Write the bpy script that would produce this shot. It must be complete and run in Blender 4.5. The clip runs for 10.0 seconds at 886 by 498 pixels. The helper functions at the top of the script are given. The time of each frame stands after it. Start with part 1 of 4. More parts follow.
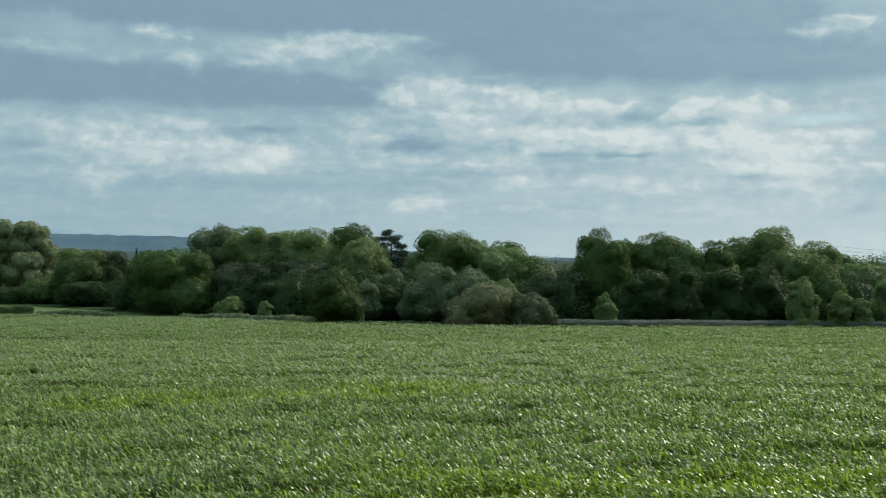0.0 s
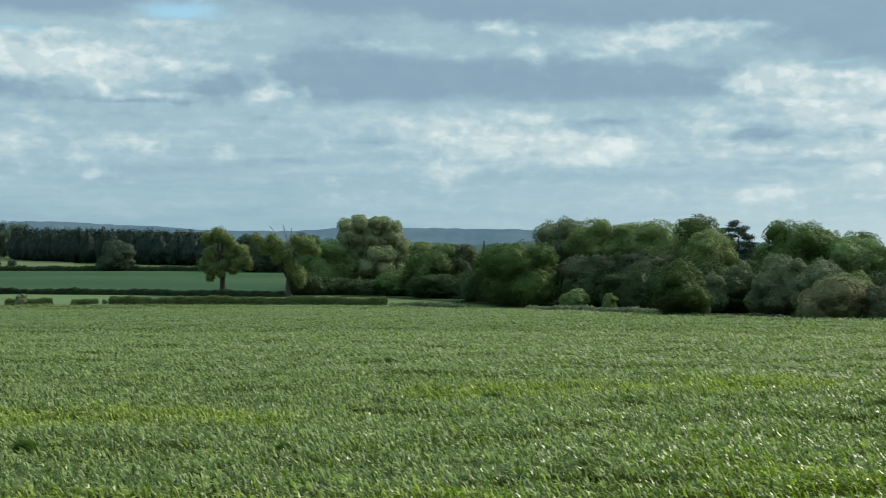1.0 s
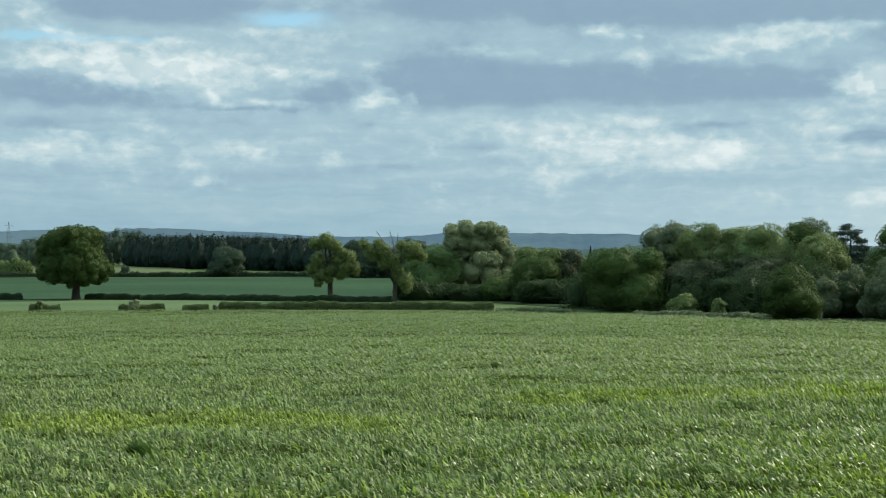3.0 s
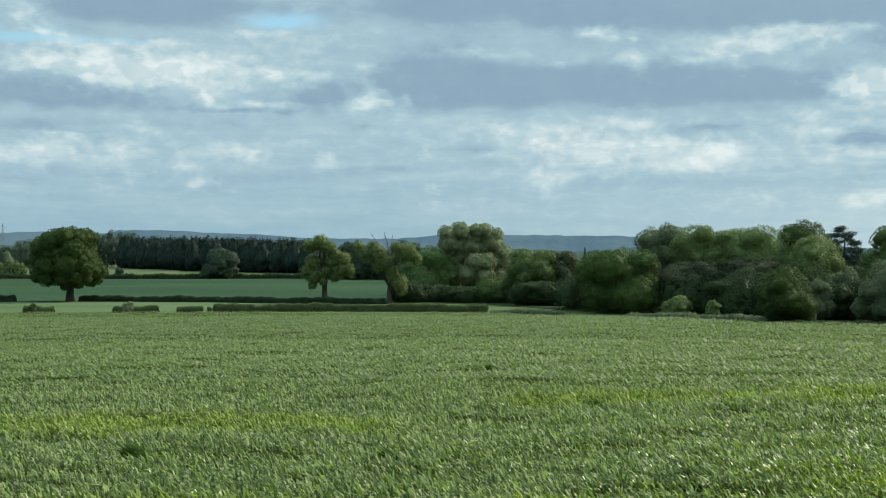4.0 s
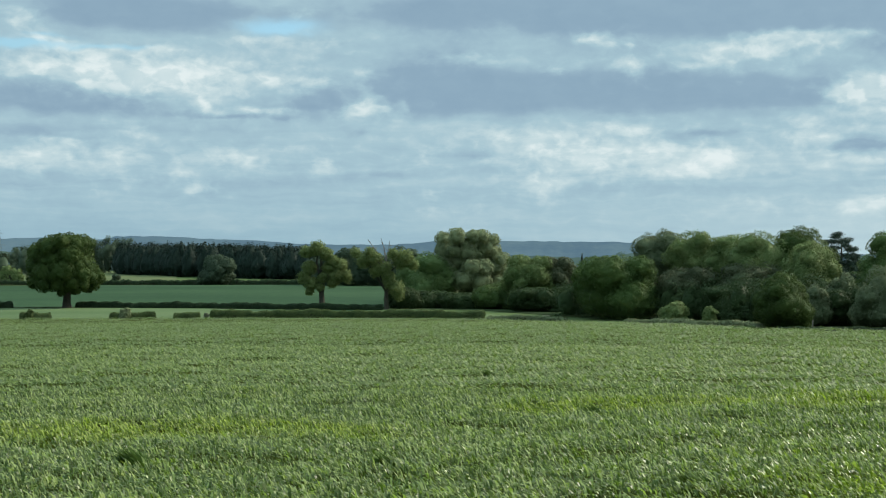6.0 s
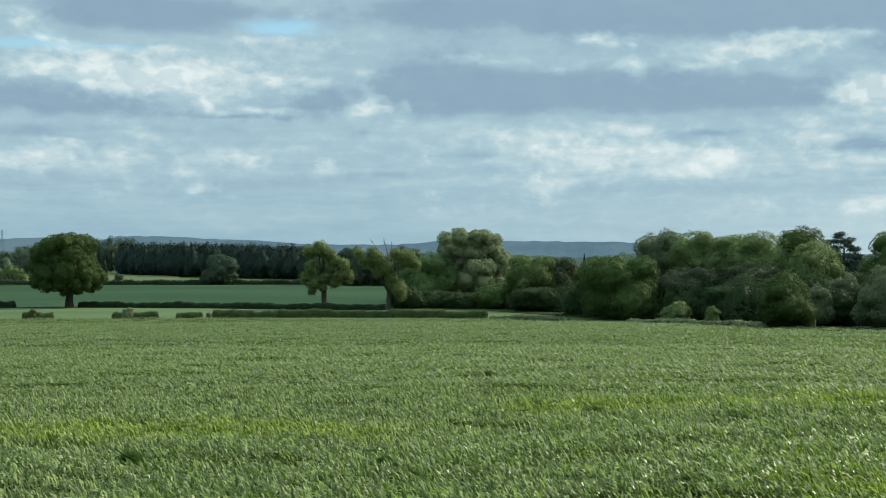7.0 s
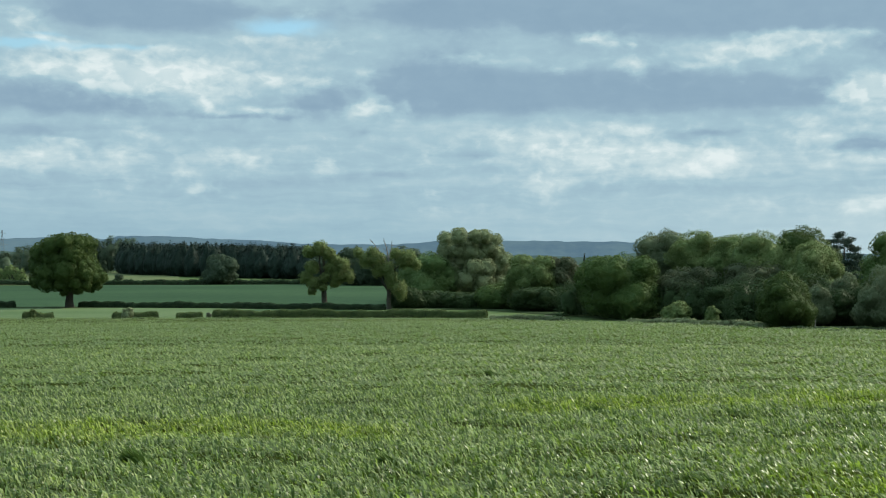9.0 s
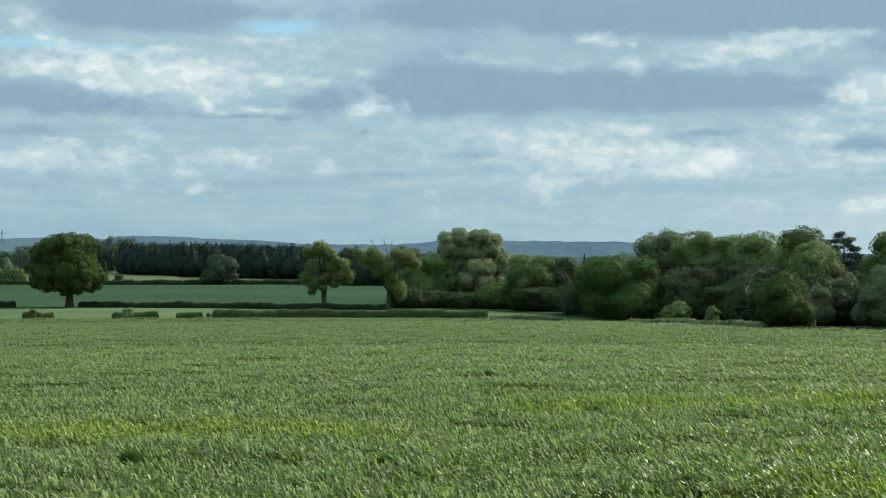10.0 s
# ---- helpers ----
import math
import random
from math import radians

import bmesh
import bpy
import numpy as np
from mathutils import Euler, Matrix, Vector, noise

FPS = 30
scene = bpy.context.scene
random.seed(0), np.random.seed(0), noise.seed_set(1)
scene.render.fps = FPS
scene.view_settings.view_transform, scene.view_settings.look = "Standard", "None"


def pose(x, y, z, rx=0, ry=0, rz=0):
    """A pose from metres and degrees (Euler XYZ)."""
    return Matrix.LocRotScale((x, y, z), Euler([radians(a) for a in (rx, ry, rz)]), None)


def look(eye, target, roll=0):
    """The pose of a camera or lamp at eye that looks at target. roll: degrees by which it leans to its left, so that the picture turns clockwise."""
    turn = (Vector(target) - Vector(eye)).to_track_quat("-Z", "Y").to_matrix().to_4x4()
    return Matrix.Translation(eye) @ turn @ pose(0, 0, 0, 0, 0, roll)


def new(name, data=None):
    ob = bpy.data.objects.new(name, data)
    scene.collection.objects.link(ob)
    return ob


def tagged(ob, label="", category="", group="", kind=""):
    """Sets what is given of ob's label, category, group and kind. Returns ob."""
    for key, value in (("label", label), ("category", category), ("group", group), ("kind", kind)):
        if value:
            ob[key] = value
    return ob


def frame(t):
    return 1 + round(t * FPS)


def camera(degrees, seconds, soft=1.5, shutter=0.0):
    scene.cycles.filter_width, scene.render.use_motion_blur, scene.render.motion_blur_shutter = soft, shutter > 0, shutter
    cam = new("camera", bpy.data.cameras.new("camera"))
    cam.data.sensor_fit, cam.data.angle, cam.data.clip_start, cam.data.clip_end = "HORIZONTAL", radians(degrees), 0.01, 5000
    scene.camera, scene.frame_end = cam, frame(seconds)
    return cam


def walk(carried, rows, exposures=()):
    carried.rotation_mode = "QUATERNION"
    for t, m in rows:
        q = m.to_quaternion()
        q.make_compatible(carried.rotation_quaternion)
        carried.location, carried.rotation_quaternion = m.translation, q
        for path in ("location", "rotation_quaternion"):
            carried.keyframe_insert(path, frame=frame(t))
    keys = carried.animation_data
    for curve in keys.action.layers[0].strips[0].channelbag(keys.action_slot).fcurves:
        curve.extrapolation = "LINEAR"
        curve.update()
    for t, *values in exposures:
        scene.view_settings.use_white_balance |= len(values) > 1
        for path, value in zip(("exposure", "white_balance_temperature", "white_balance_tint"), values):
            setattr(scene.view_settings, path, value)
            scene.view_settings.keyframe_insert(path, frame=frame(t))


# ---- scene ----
cam = camera(34.25, 10.0, soft=1.0, shutter=0.12)
EYE = (0.0, 0.0, 4.3)
# seconds, heading (positive to the west), tilt up, lean
PATH = (
    (0.0, -17.646, 0.463, 0.450), (0.1, -16.471, 0.415, 0.400), (0.2, -14.385, 0.439, 0.367), (0.3, -12.870, 0.456, 0.313),
    (0.4, -10.896, 0.454, 0.278), (0.5, -9.730, 0.412, 0.238), (0.6, -8.143, 0.343, 0.221), (0.7, -7.251, 0.267, 0.189),
    (0.8, -5.988, 0.216, 0.166), (0.9, -5.191, 0.153, 0.142), (1.0, -3.984, 0.082, 0.112), (1.1, -3.163, 0.049, 0.084),
    (1.2, -1.883, 0.058, 0.055), (1.3, -1.053, 0.079, 0.043), (1.4, 0.071, 0.139, -0.005), (1.5, 0.647, 0.171, -0.024),
    (1.6, 1.449, 0.218, -0.030), (1.7, 1.854, 0.272, -0.030), (1.8, 1.598, 0.319, -0.040), (2.0, 1.108, 0.317, -0.040),
    (2.2, 0.924, 0.348, -0.059), (2.5, 0.518, 0.318, -0.095), (2.7, 0.282, 0.288, -0.100), (3.8, 0.193, 0.310, -0.072),
    (4.0, 0.020, 0.366, -0.074), (4.5, -0.209, 0.498, -0.081), (5.0, -0.190, 0.579, -0.090), (5.5, -0.155, 0.605, -0.084),
    (6.8, -0.013, 0.607, -0.076), (7.5, 0.004, 0.600, -0.078), (8.5, -0.001, 0.597, -0.086), (10.0, 0.0, 0.600, -0.085),
)
walk(cam, [(t, pose(*EYE, 0, 0, yaw) @ pose(0, 0, 0, 90 + tilt, 0, 0) @ pose(0, 0, 0, 0, 0, lean))
           for t, yaw, tilt, lean in PATH],
     exposures=((0.0, -0.26), (0.5, -0.15), (1.0, -0.06), (2.5, 0.0), (10.0, 0.0)))

# ---- sky, clouds and sun ----
SUN_EAST, SUN_HIGH = 60.0, 36.0


class Nodes:
    """Short words for building a node tree."""

    def __init__(self, tree):
        self.tree = tree

    def put(self, kind, **values):
        n = self.tree.nodes.new(kind)
        for k, v in values.items():
            setattr(n, k, v)
        return n

    def link(self, a, b):
        if isinstance(a, (int, float)):
            b.default_value = a
        elif isinstance(a, tuple):
            b.default_value = a
        else:
            self.tree.links.new(a, b)

    def math(self, op, a, b=0.0, c=0.0, clamp=False):
        n = self.put("ShaderNodeMath", operation=op, use_clamp=clamp)
        for v, s in zip((a, b, c), n.inputs):
            self.link(v, s)
        return n.outputs[0]

    def ramp(self, value, lo, hi, a=0.0, b=1.0):
        n = self.put("ShaderNodeMapRange", interpolation_type="SMOOTHSTEP")
        for v, s in zip((value, lo, hi, a, b), n.inputs):
            self.link(v, s)
        return n.outputs[0]

    def mix(self, f, a, b, blend="MIX"):
        n = self.put("ShaderNodeMix", data_type="RGBA", blend_type=blend)
        self.link(f, n.inputs[0]), self.link(a, n.inputs[6]), self.link(b, n.inputs[7])
        return n.outputs[2]

    def noise(self, vec, scale, detail=4.0, rough=0.55, warp=0.0):
        n = self.put("ShaderNodeTexNoise")
        if vec is not None:
            self.link(vec, n.inputs["Vector"])
        n.inputs["Scale"].default_value, n.inputs["Detail"].default_value = scale, detail
        n.inputs["Roughness"].default_value, n.inputs["Distortion"].default_value = rough, warp
        return n.outputs[0]

    def xyz(self, x, y, z=0.0):
        n = self.put("ShaderNodeCombineXYZ")
        self.link(x, n.inputs[0]), self.link(y, n.inputs[1]), self.link(z, n.inputs[2])
        return n.outputs[0]


def make_sky():
    world = bpy.data.worlds.new("sky")
    scene.world = world
    world.use_nodes = True
    world.node_tree.nodes.clear()
    k = Nodes(world.node_tree)
    sky = k.put("ShaderNodeTexSky", sky_type="NISHITA", sun_disc=False)
    sky.sun_elevation, sky.sun_rotation = radians(SUN_HIGH), radians(SUN_EAST)
    sky.dust_density, sky.air_density = 0.6, 1.0
    blue = k.mix(1.0, sky.outputs[0], (0.115, 0.150, 0.150, 1), "MULTIPLY")
    way = k.put("ShaderNodeSeparateXYZ")
    k.link(k.put("ShaderNodeTexCoord").outputs["Generated"], way.inputs[0])
    deg = 180 / math.pi
    az = k.math("MULTIPLY", k.math("ARCTAN2", way.outputs[0], way.outputs[1]), deg)
    el = k.math("MULTIPLY", k.math("ARCSINE", way.outputs[2]), deg)
    high = k.math("ABSOLUTE", el)
    fine = k.xyz(k.math("MULTIPLY", az, 0.75), k.math("MULTIPLY", el, 1.5), 3.0)
    w1 = k.math("SUBTRACT", k.noise(fine, 1.0, 4.0, 0.5), 0.5)
    w2 = k.math("SUBTRACT", k.noise(k.xyz(k.math("MULTIPLY", az, 0.6), k.math("MULTIPLY", el, 1.2), 9.0), 1.0, 4.0, 0.5), 0.5)
    azw = k.math("MULTIPLY_ADD", w1, 1.5, az)
    elw = k.math("MULTIPLY_ADD", w2, 0.6, el)
    space = k.xyz(azw, elw, elw)

    def masses(rows, over, under):
        """Soft masses of cloud (bearing, elevation, half-width, half-height, weight); over and under say how crisp their upper and lower edges are."""
        acc = 0.0
        for a, e, ra, re, weight in rows:
            n = k.put("ShaderNodeVectorMath", operation="MULTIPLY_ADD")
            k.link(space, n.inputs[0])
            n.inputs[1].default_value = (0.7 / ra, over / re, -under / re)
            n.inputs[2].default_value = (-0.7 * a / ra, -over * e / re, under * e / re)
            top = k.put("ShaderNodeVectorMath", operation="MAXIMUM")
            k.link(n.outputs[0], top.inputs[0])
            top.inputs[1].default_value = (-1e6, 0.0, 0.0)
            q = k.put("ShaderNodeVectorMath", operation="DOT_PRODUCT")
            k.link(top.outputs[0], q.inputs[0]), k.link(top.outputs[0], q.inputs[1])
            acc = k.math("MULTIPLY_ADD", k.math("POWER", k.math("ADD", q.outputs["Value"], 1.0), -2.0), weight, acc)
        return acc

    lit_west_high = (
        (-16.3, 9.52, 1.35, 0.50, 0.70), (-15.4, 8.60, 0.79, 0.23, 1.00), (-14.0, 8.27, 1.35, 0.23, 0.55), (-11.0, 8.36, 0.90, 0.16, 0.80), (-15.9, 7.56, 1.69, 0.50, 0.75),
        (-13.1, 7.60, 0.90, 0.56, 0.80), (-12.0, 7.16, 0.68, 0.50, 1.00), (-13.8, 6.94, 0.56, 0.41, 0.60), (-10.6, 7.45, 0.56, 0.34, 0.60), (-9.2, 7.92, 1.01, 0.45, 0.50),
        (-7.9, 7.29, 0.27, 0.23, 0.90), (-6.9, 7.35, 0.41, 0.18, 0.95), (-9.9, 7.25, 1.35, 0.56, 0.50), (-9.4, 6.34, 0.41, 0.32, 0.80), (-7.0, 6.04, 1.13, 0.23, 0.85),
        (-5.1, 7.32, 0.90, 0.45, 0.50), (-7.5, 8.83, 1.13, 0.32, 0.60),
    )
    lit_west_low = (
        (-14.8, 4.81, 0.90, 0.18, 0.60), (-15.7, 4.26, 1.24, 0.41, 0.75), (-16.7, 4.06, 0.90, 0.41, 0.50), (-12.4, 4.51, 0.50, 0.32, 0.55), (-12.8, 3.91, 0.56, 0.18, 0.50),
        (-12.1, 5.24, 0.68, 0.45, 0.40), (-8.6, 4.25, 1.35, 0.34, 0.50), (-7.5, 4.19, 0.45, 0.27, 0.50), (-4.7, 4.03, 0.36, 0.32, 0.70), (-10.2, 3.55, 0.27, 0.18, 0.50),
        (-10.0, 3.02, 0.41, 0.32, 0.65), (-9.0, 3.00, 0.56, 0.27, 0.60), (-12.1, 3.26, 0.90, 0.27, 0.35), (-13.0, 2.77, 0.68, 0.14, 0.35), (-0.6, 4.44, 0.45, 0.45, 0.40),
        (-0.4, 2.87, 0.41, 0.27, 0.50), (-0.3, 2.20, 0.56, 0.18, 0.40),
    )
    lit_middle_high = (
        (-3.2, 6.34, 0.41, 0.27, 0.90), (-2.6, 6.63, 0.50, 0.29, 1.00), (-1.3, 6.34, 0.27, 0.27, 0.70), (-3.1, 7.56, 0.41, 0.32, 0.60), (-2.1, 6.23, 0.90, 0.27, 0.60),
        (-5.5, 9.96, 1.01, 0.45, 0.50), (-5.0, 8.76, 1.35, 0.36, 0.40), (1.0, 8.23, 1.35, 0.29, 0.60), (5.8, 9.02, 1.01, 0.36, 0.65), (6.9, 8.93, 0.79, 0.41, 0.60),
        (7.5, 8.59, 0.14, 0.11, 0.90), (4.6, 7.80, 0.56, 0.20, 0.75), (7.5, 7.75, 0.63, 0.36, 0.85), (9.6, 7.77, 0.68, 0.27, 0.40), (11.1, 8.17, 1.13, 0.56, 0.50),
        (1.1, 9.22, 1.13, 0.34, 0.35), (12.8, 8.55, 1.13, 0.50, 0.70), (14.5, 8.81, 1.35, 0.41, 0.75), (16.2, 8.84, 1.13, 0.27, 0.50),
    )
    lit_middle = (
        (2.2, 5.29, 1.35, 0.27, 0.50), (3.6, 4.99, 0.90, 0.41, 0.65), (3.9, 4.69, 0.27, 0.18, 0.95), (6.0, 4.23, 0.56, 0.32, 0.90), (5.1, 5.09, 0.56, 0.23, 0.60),
        (5.1, 4.42, 1.13, 0.56, 0.45), (6.8, 5.40, 0.68, 0.45, 0.50), (8.0, 5.27, 0.56, 0.36, 0.60), (8.2, 4.38, 1.35, 0.50, 0.60), (10.5, 4.24, 0.90, 0.45, 0.75),
        (10.1, 3.92, 0.68, 0.34, 0.70), (11.5, 4.45, 0.56, 0.34, 0.60), (9.1, 3.71, 1.35, 0.23, 0.50), (3.9, 3.35, 0.90, 0.45, 0.75), (4.1, 3.08, 0.56, 0.32, 0.60),
        (12.8, 2.39, 1.13, 0.23, 0.60), (15.9, 2.30, 0.79, 0.27, 0.75), (16.9, 2.51, 0.45, 0.32, 0.60), (1.0, 2.19, 1.35, 0.45, 0.35),
    )
    lit_middle_east = (
        (16.4, 7.02, 0.79, 0.50, 0.80), (15.5, 6.63, 0.56, 0.45, 0.60), (16.5, 6.70, 0.90, 0.23, 0.80), (15.1, 4.81, 0.50, 0.29, 0.95), (14.1, 4.72, 0.56, 0.32, 0.60),
        (14.7, 5.57, 1.13, 0.23, 0.45), (16.6, 4.02, 0.79, 0.16, 0.70), (5.1, 1.73, 1.13, 0.27, 0.30), (10.4, 1.92, 1.35, 0.32, 0.35),
    )
    lit_east_high = (
        (17.3, 6.87, 1.13, 0.50, 0.60), (16.5, 6.64, 0.45, 0.27, 0.75), (18.1, 6.43, 0.23, 0.23, 0.95), (19.3, 6.89, 1.35, 0.23, 0.80), (20.2, 6.33, 1.35, 0.32, 0.65),
        (21.6, 6.67, 1.13, 0.41, 0.60), (22.5, 5.89, 0.90, 0.45, 0.60), (23.8, 6.22, 0.90, 0.27, 0.65), (24.7, 6.22, 0.34, 0.14, 0.80), (27.3, 6.20, 0.56, 0.45, 0.85),
        (28.6, 6.29, 0.90, 0.36, 0.70), (26.6, 5.76, 0.68, 0.34, 0.60), (29.3, 5.52, 0.50, 0.50, 0.95), (29.7, 6.27, 0.68, 0.45, 0.80), (30.9, 6.25, 0.45, 0.27, 0.70),
        (32.9, 9.31, 0.90, 0.32, 0.95), (32.1, 8.92, 1.01, 0.32, 0.75), (33.7, 9.39, 0.79, 0.32, 0.90), (33.7, 6.20, 1.13, 0.18, 0.50),
    )
    lit_east = (
        (18.0, 5.54, 1.01, 0.36, 0.70), (19.3, 5.55, 0.79, 0.32, 0.65), (20.2, 5.22, 0.90, 0.27, 0.70), (21.5, 4.89, 0.41, 0.27, 0.95), (20.8, 4.44, 0.41, 0.32, 0.70),
        (22.7, 5.00, 0.90, 0.25, 0.85), (18.7, 3.91, 0.50, 0.18, 0.60), (20.2, 3.99, 0.90, 0.27, 0.55), (24.0, 5.00, 1.58, 0.36, 0.70), (25.4, 4.88, 0.79, 0.41, 0.75),
        (27.8, 4.76, 0.56, 0.32, 0.75), (30.8, 4.84, 1.13, 0.36, 0.90), (29.9, 4.63, 0.68, 0.45, 0.80), (31.9, 4.39, 1.01, 0.27, 0.75), (30.2, 3.86, 1.58, 0.32, 0.70),
        (31.7, 3.64, 0.68, 0.32, 0.90), (31.2, 3.09, 1.13, 0.23, 0.80), (33.3, 5.02, 1.13, 0.32, 0.70), (34.2, 3.83, 0.90, 0.23, 0.70),
    )
    lit_east_low = (
        (16.4, 2.28, 0.90, 0.32, 0.60), (17.5, 2.40, 0.90, 0.36, 0.60), (18.0, 1.88, 0.56, 0.27, 0.50), (20.2, 2.19, 0.56, 0.27, 0.50), (21.4, 2.09, 1.01, 0.23, 0.55),
        (20.7, 3.20, 1.13, 0.41, 0.50), (23.6, 3.22, 1.58, 0.41, 0.50), (24.3, 2.10, 0.56, 0.32, 0.60), (26.5, 2.99, 1.58, 0.36, 0.50), (27.6, 2.11, 1.80, 0.36, 0.45),
        (30.6, 2.00, 1.58, 0.36, 0.40), (32.9, 2.76, 1.35, 0.36, 0.50),
    )
    dark_west = (
        (-11.9, 9.75, 3.60, 0.90, 1.25), (-14.0, 6.28, 3.60, 0.79, 0.70), (-16.1, 6.55, 2.03, 0.79, 0.40), (-15.9, 5.05, 1.58, 0.41, 0.55), (-7.9, 5.81, 2.25, 0.14, 0.50),
        (-5.0, 6.33, 1.13, 0.50, 0.55), (-3.2, 5.22, 0.68, 0.36, 0.45), (-0.5, 7.12, 1.80, 1.13, 0.80), (4.0, 6.77, 6.30, 1.01, 1.00), (11.5, 6.64, 4.05, 0.90, 0.80),
        (-2.3, 3.54, 1.58, 0.36, 0.40), (-7.5, 2.75, 2.25, 0.41, 0.30), (-15.0, 3.45, 2.70, 0.18, 0.35), (-0.5, 9.77, 2.48, 0.90, 0.50),
    )
    dark_east = (
        (8.9, 9.64, 4.50, 0.90, 1.00), (13.6, 9.91, 5.63, 0.68, 0.90), (3.8, 10.07, 3.38, 0.68, 0.80), (10.6, 5.12, 1.58, 0.32, 0.60), (16.4, 4.56, 1.58, 0.41, 0.95),
        (1.5, 4.33, 1.13, 0.36, 0.40), (6.6, 3.06, 1.58, 0.50, 0.40),
    )
    dark_far_east = (
        (25.8, 7.86, 5.18, 1.08, 1.00), (20.6, 8.50, 4.00, 0.80, 0.45), (32.3, 7.73, 3.38, 1.01, 0.90), (17.9, 10.0, 6.76, 0.80, 0.90), (26.9, 9.59, 5.63, 1.35, 1.00),
        (24.9, 4.22, 1.80, 0.20, 0.70), (27.8, 5.53, 1.35, 0.32, 0.70), (25.4, 5.66, 0.90, 0.36, 0.50), (29.5, 3.39, 1.13, 0.23, 0.40), (34.0, 2.10, 0.68, 0.41, 0.50),
        (18.0, 3.41, 3.38, 0.27, 0.40), (21.6, 4.22, 0.90, 0.18, 0.40),
    )
    blue_west = (
        (-6.4, 9.29, 1.58, 0.45, 1.00), (-16.5, 8.39, 1.35, 0.27, 0.90), (-12.9, 8.43, 2.25, 0.18, 0.60), (-15.3, 8.82, 0.90, 0.18, 0.50),
    )
    blue_east = (
        (32.1, 5.58, 2.70, 0.40, 0.40), (19.3, 7.33, 1.13, 0.20, 0.35), (32.9, 4.27, 1.35, 0.27, 0.25),
    )

    broad = ((-10.8, 7.55, 7.0, 1.20, 0.40), (7.0, 4.60, 9.0, 1.20, 0.28), (25.8, 5.10, 9.0, 1.70, 0.30), (-11.0, 4.20, 7.0, 1.00, 0.22), (12.5, 8.6, 5.0, 0.6, 0.2))
    dark = masses(dark_west + dark_east + dark_far_east, 0.95, 1.1)
    gap = masses(blue_west + blue_east, 1.0, 1.0)
    lit = masses(broad + lit_west_high + lit_west_low + lit_middle_high + lit_middle + lit_middle_east + lit_east_high + lit_east + lit_east_low, 1.2, 0.6)
    azs, els = k.math("MULTIPLY_ADD", w1, 0.8, az), k.math("MULTIPLY_ADD", w2, 0.3, el)
    puff = k.noise(k.xyz(k.math("MULTIPLY", azs, 0.52), k.math("MULTIPLY", els, 0.9), 1.0), 1.0, 5.0, 0.5)
    grain = k.noise(k.xyz(k.math("MULTIPLY", azs, 1.5), k.math("MULTIPLY", els, 2.3), 4.0), 1.0, 5.0, 0.5)
    band = k.noise(k.xyz(k.math("MULTIPLY", az, 0.09), k.math("MULTIPLY", elw, 0.85), 5.0), 1.0, 3.0, 0.5)
    tex = k.math("ADD", k.math("MULTIPLY", k.math("SUBTRACT", puff, 0.5), 0.22), k.math("MULTIPLY", k.math("SUBTRACT", band, 0.5), 0.30))

    streak = k.noise(k.xyz(k.math("MULTIPLY", azw, 0.16), k.math("MULTIPLY", elw, 2.6), 7.0), 1.0, 4.0, 0.55)
    tex = k.math("MULTIPLY_ADD", k.math("SUBTRACT", streak, 0.5), k.ramp(high, 3.5, 7.0, 0.34, 0.08), tex)

    def density(da, de):
        """How thick the cloud is, a little to the side of each direction."""
        return k.noise(k.xyz(k.math("MULTIPLY_ADD", azs, 0.80, 0.80 * da), k.math("MULTIPLY_ADD", els, 1.25, 1.25 * de), 8.3), 1.0, 5.0, 0.48)

    # cloud tops and the sides towards the sun are bright, undersides grey
    relief = k.math("SUBTRACT", density(0.0, 0.0), density(0.25, 0.28))
    relief = k.ramp(relief, -0.085, 0.095, -0.085, 0.10)
    tex = k.math("MULTIPLY_ADD", k.math("SUBTRACT", grain, 0.5), 0.13, tex)
    heaps = k.ramp(k.math("MULTIPLY_ADD", k.math("SUBTRACT", grain, 0.5), 1.15, lit), 0.16, 1.35)
    bright = k.math("MULTIPLY", relief, k.math("MULTIPLY_ADD", heaps, 2.6, 0.35))
    heaps = k.math("ADD", heaps, bright)
    bases = k.ramp(k.math("ADD", dark, k.math("MULTIPLY", k.math("SUBTRACT", puff, 0.5), -0.45)), 0.18, 0.85)
    tex = k.math("MULTIPLY", tex, k.math("MULTIPLY_ADD", bases, -0.45, 1.0))
    level = k.math("ADD", k.ramp(az, -20.0, 38.0, 0.49, 0.57), k.ramp(az, 17.0, 34.0, 0.0, 0.10))
    shade = k.math("ADD", k.math("MULTIPLY_ADD", k.math("MULTIPLY", heaps, k.ramp(el, 2.5, 7.5, 0.85, 1.0)), k.ramp(az, 8.0, 24.0, 0.36, 0.35), level), tex)
    shade = k.math("SUBTRACT", shade, k.math("MULTIPLY", bases, 0.32))
    ramp = k.put("ShaderNodeValToRGB")
    k.link(shade, ramp.inputs[0])
    e = ramp.color_ramp.elements
    e[0].position, e[0].color = 0.0, (0.225, 0.350, 0.470, 1)
    e[1].position, e[1].color = 1.0, (0.77, 0.865, 0.87, 1)
    for p, c in ((0.28, (0.290, 0.430, 0.540, 1)), (0.52, (0.385, 0.560, 0.640, 1)), (0.76, (0.560, 0.705, 0.740, 1))):
        n = e.new(p)
        n.color = c
    open_sky = k.ramp(k.math("MULTIPLY_ADD", k.math("SUBTRACT", 0.5, puff), 0.5, gap), 0.15, 0.95, 0.0, 0.8)
    col = k.mix(open_sky, ramp.outputs[0], blue)
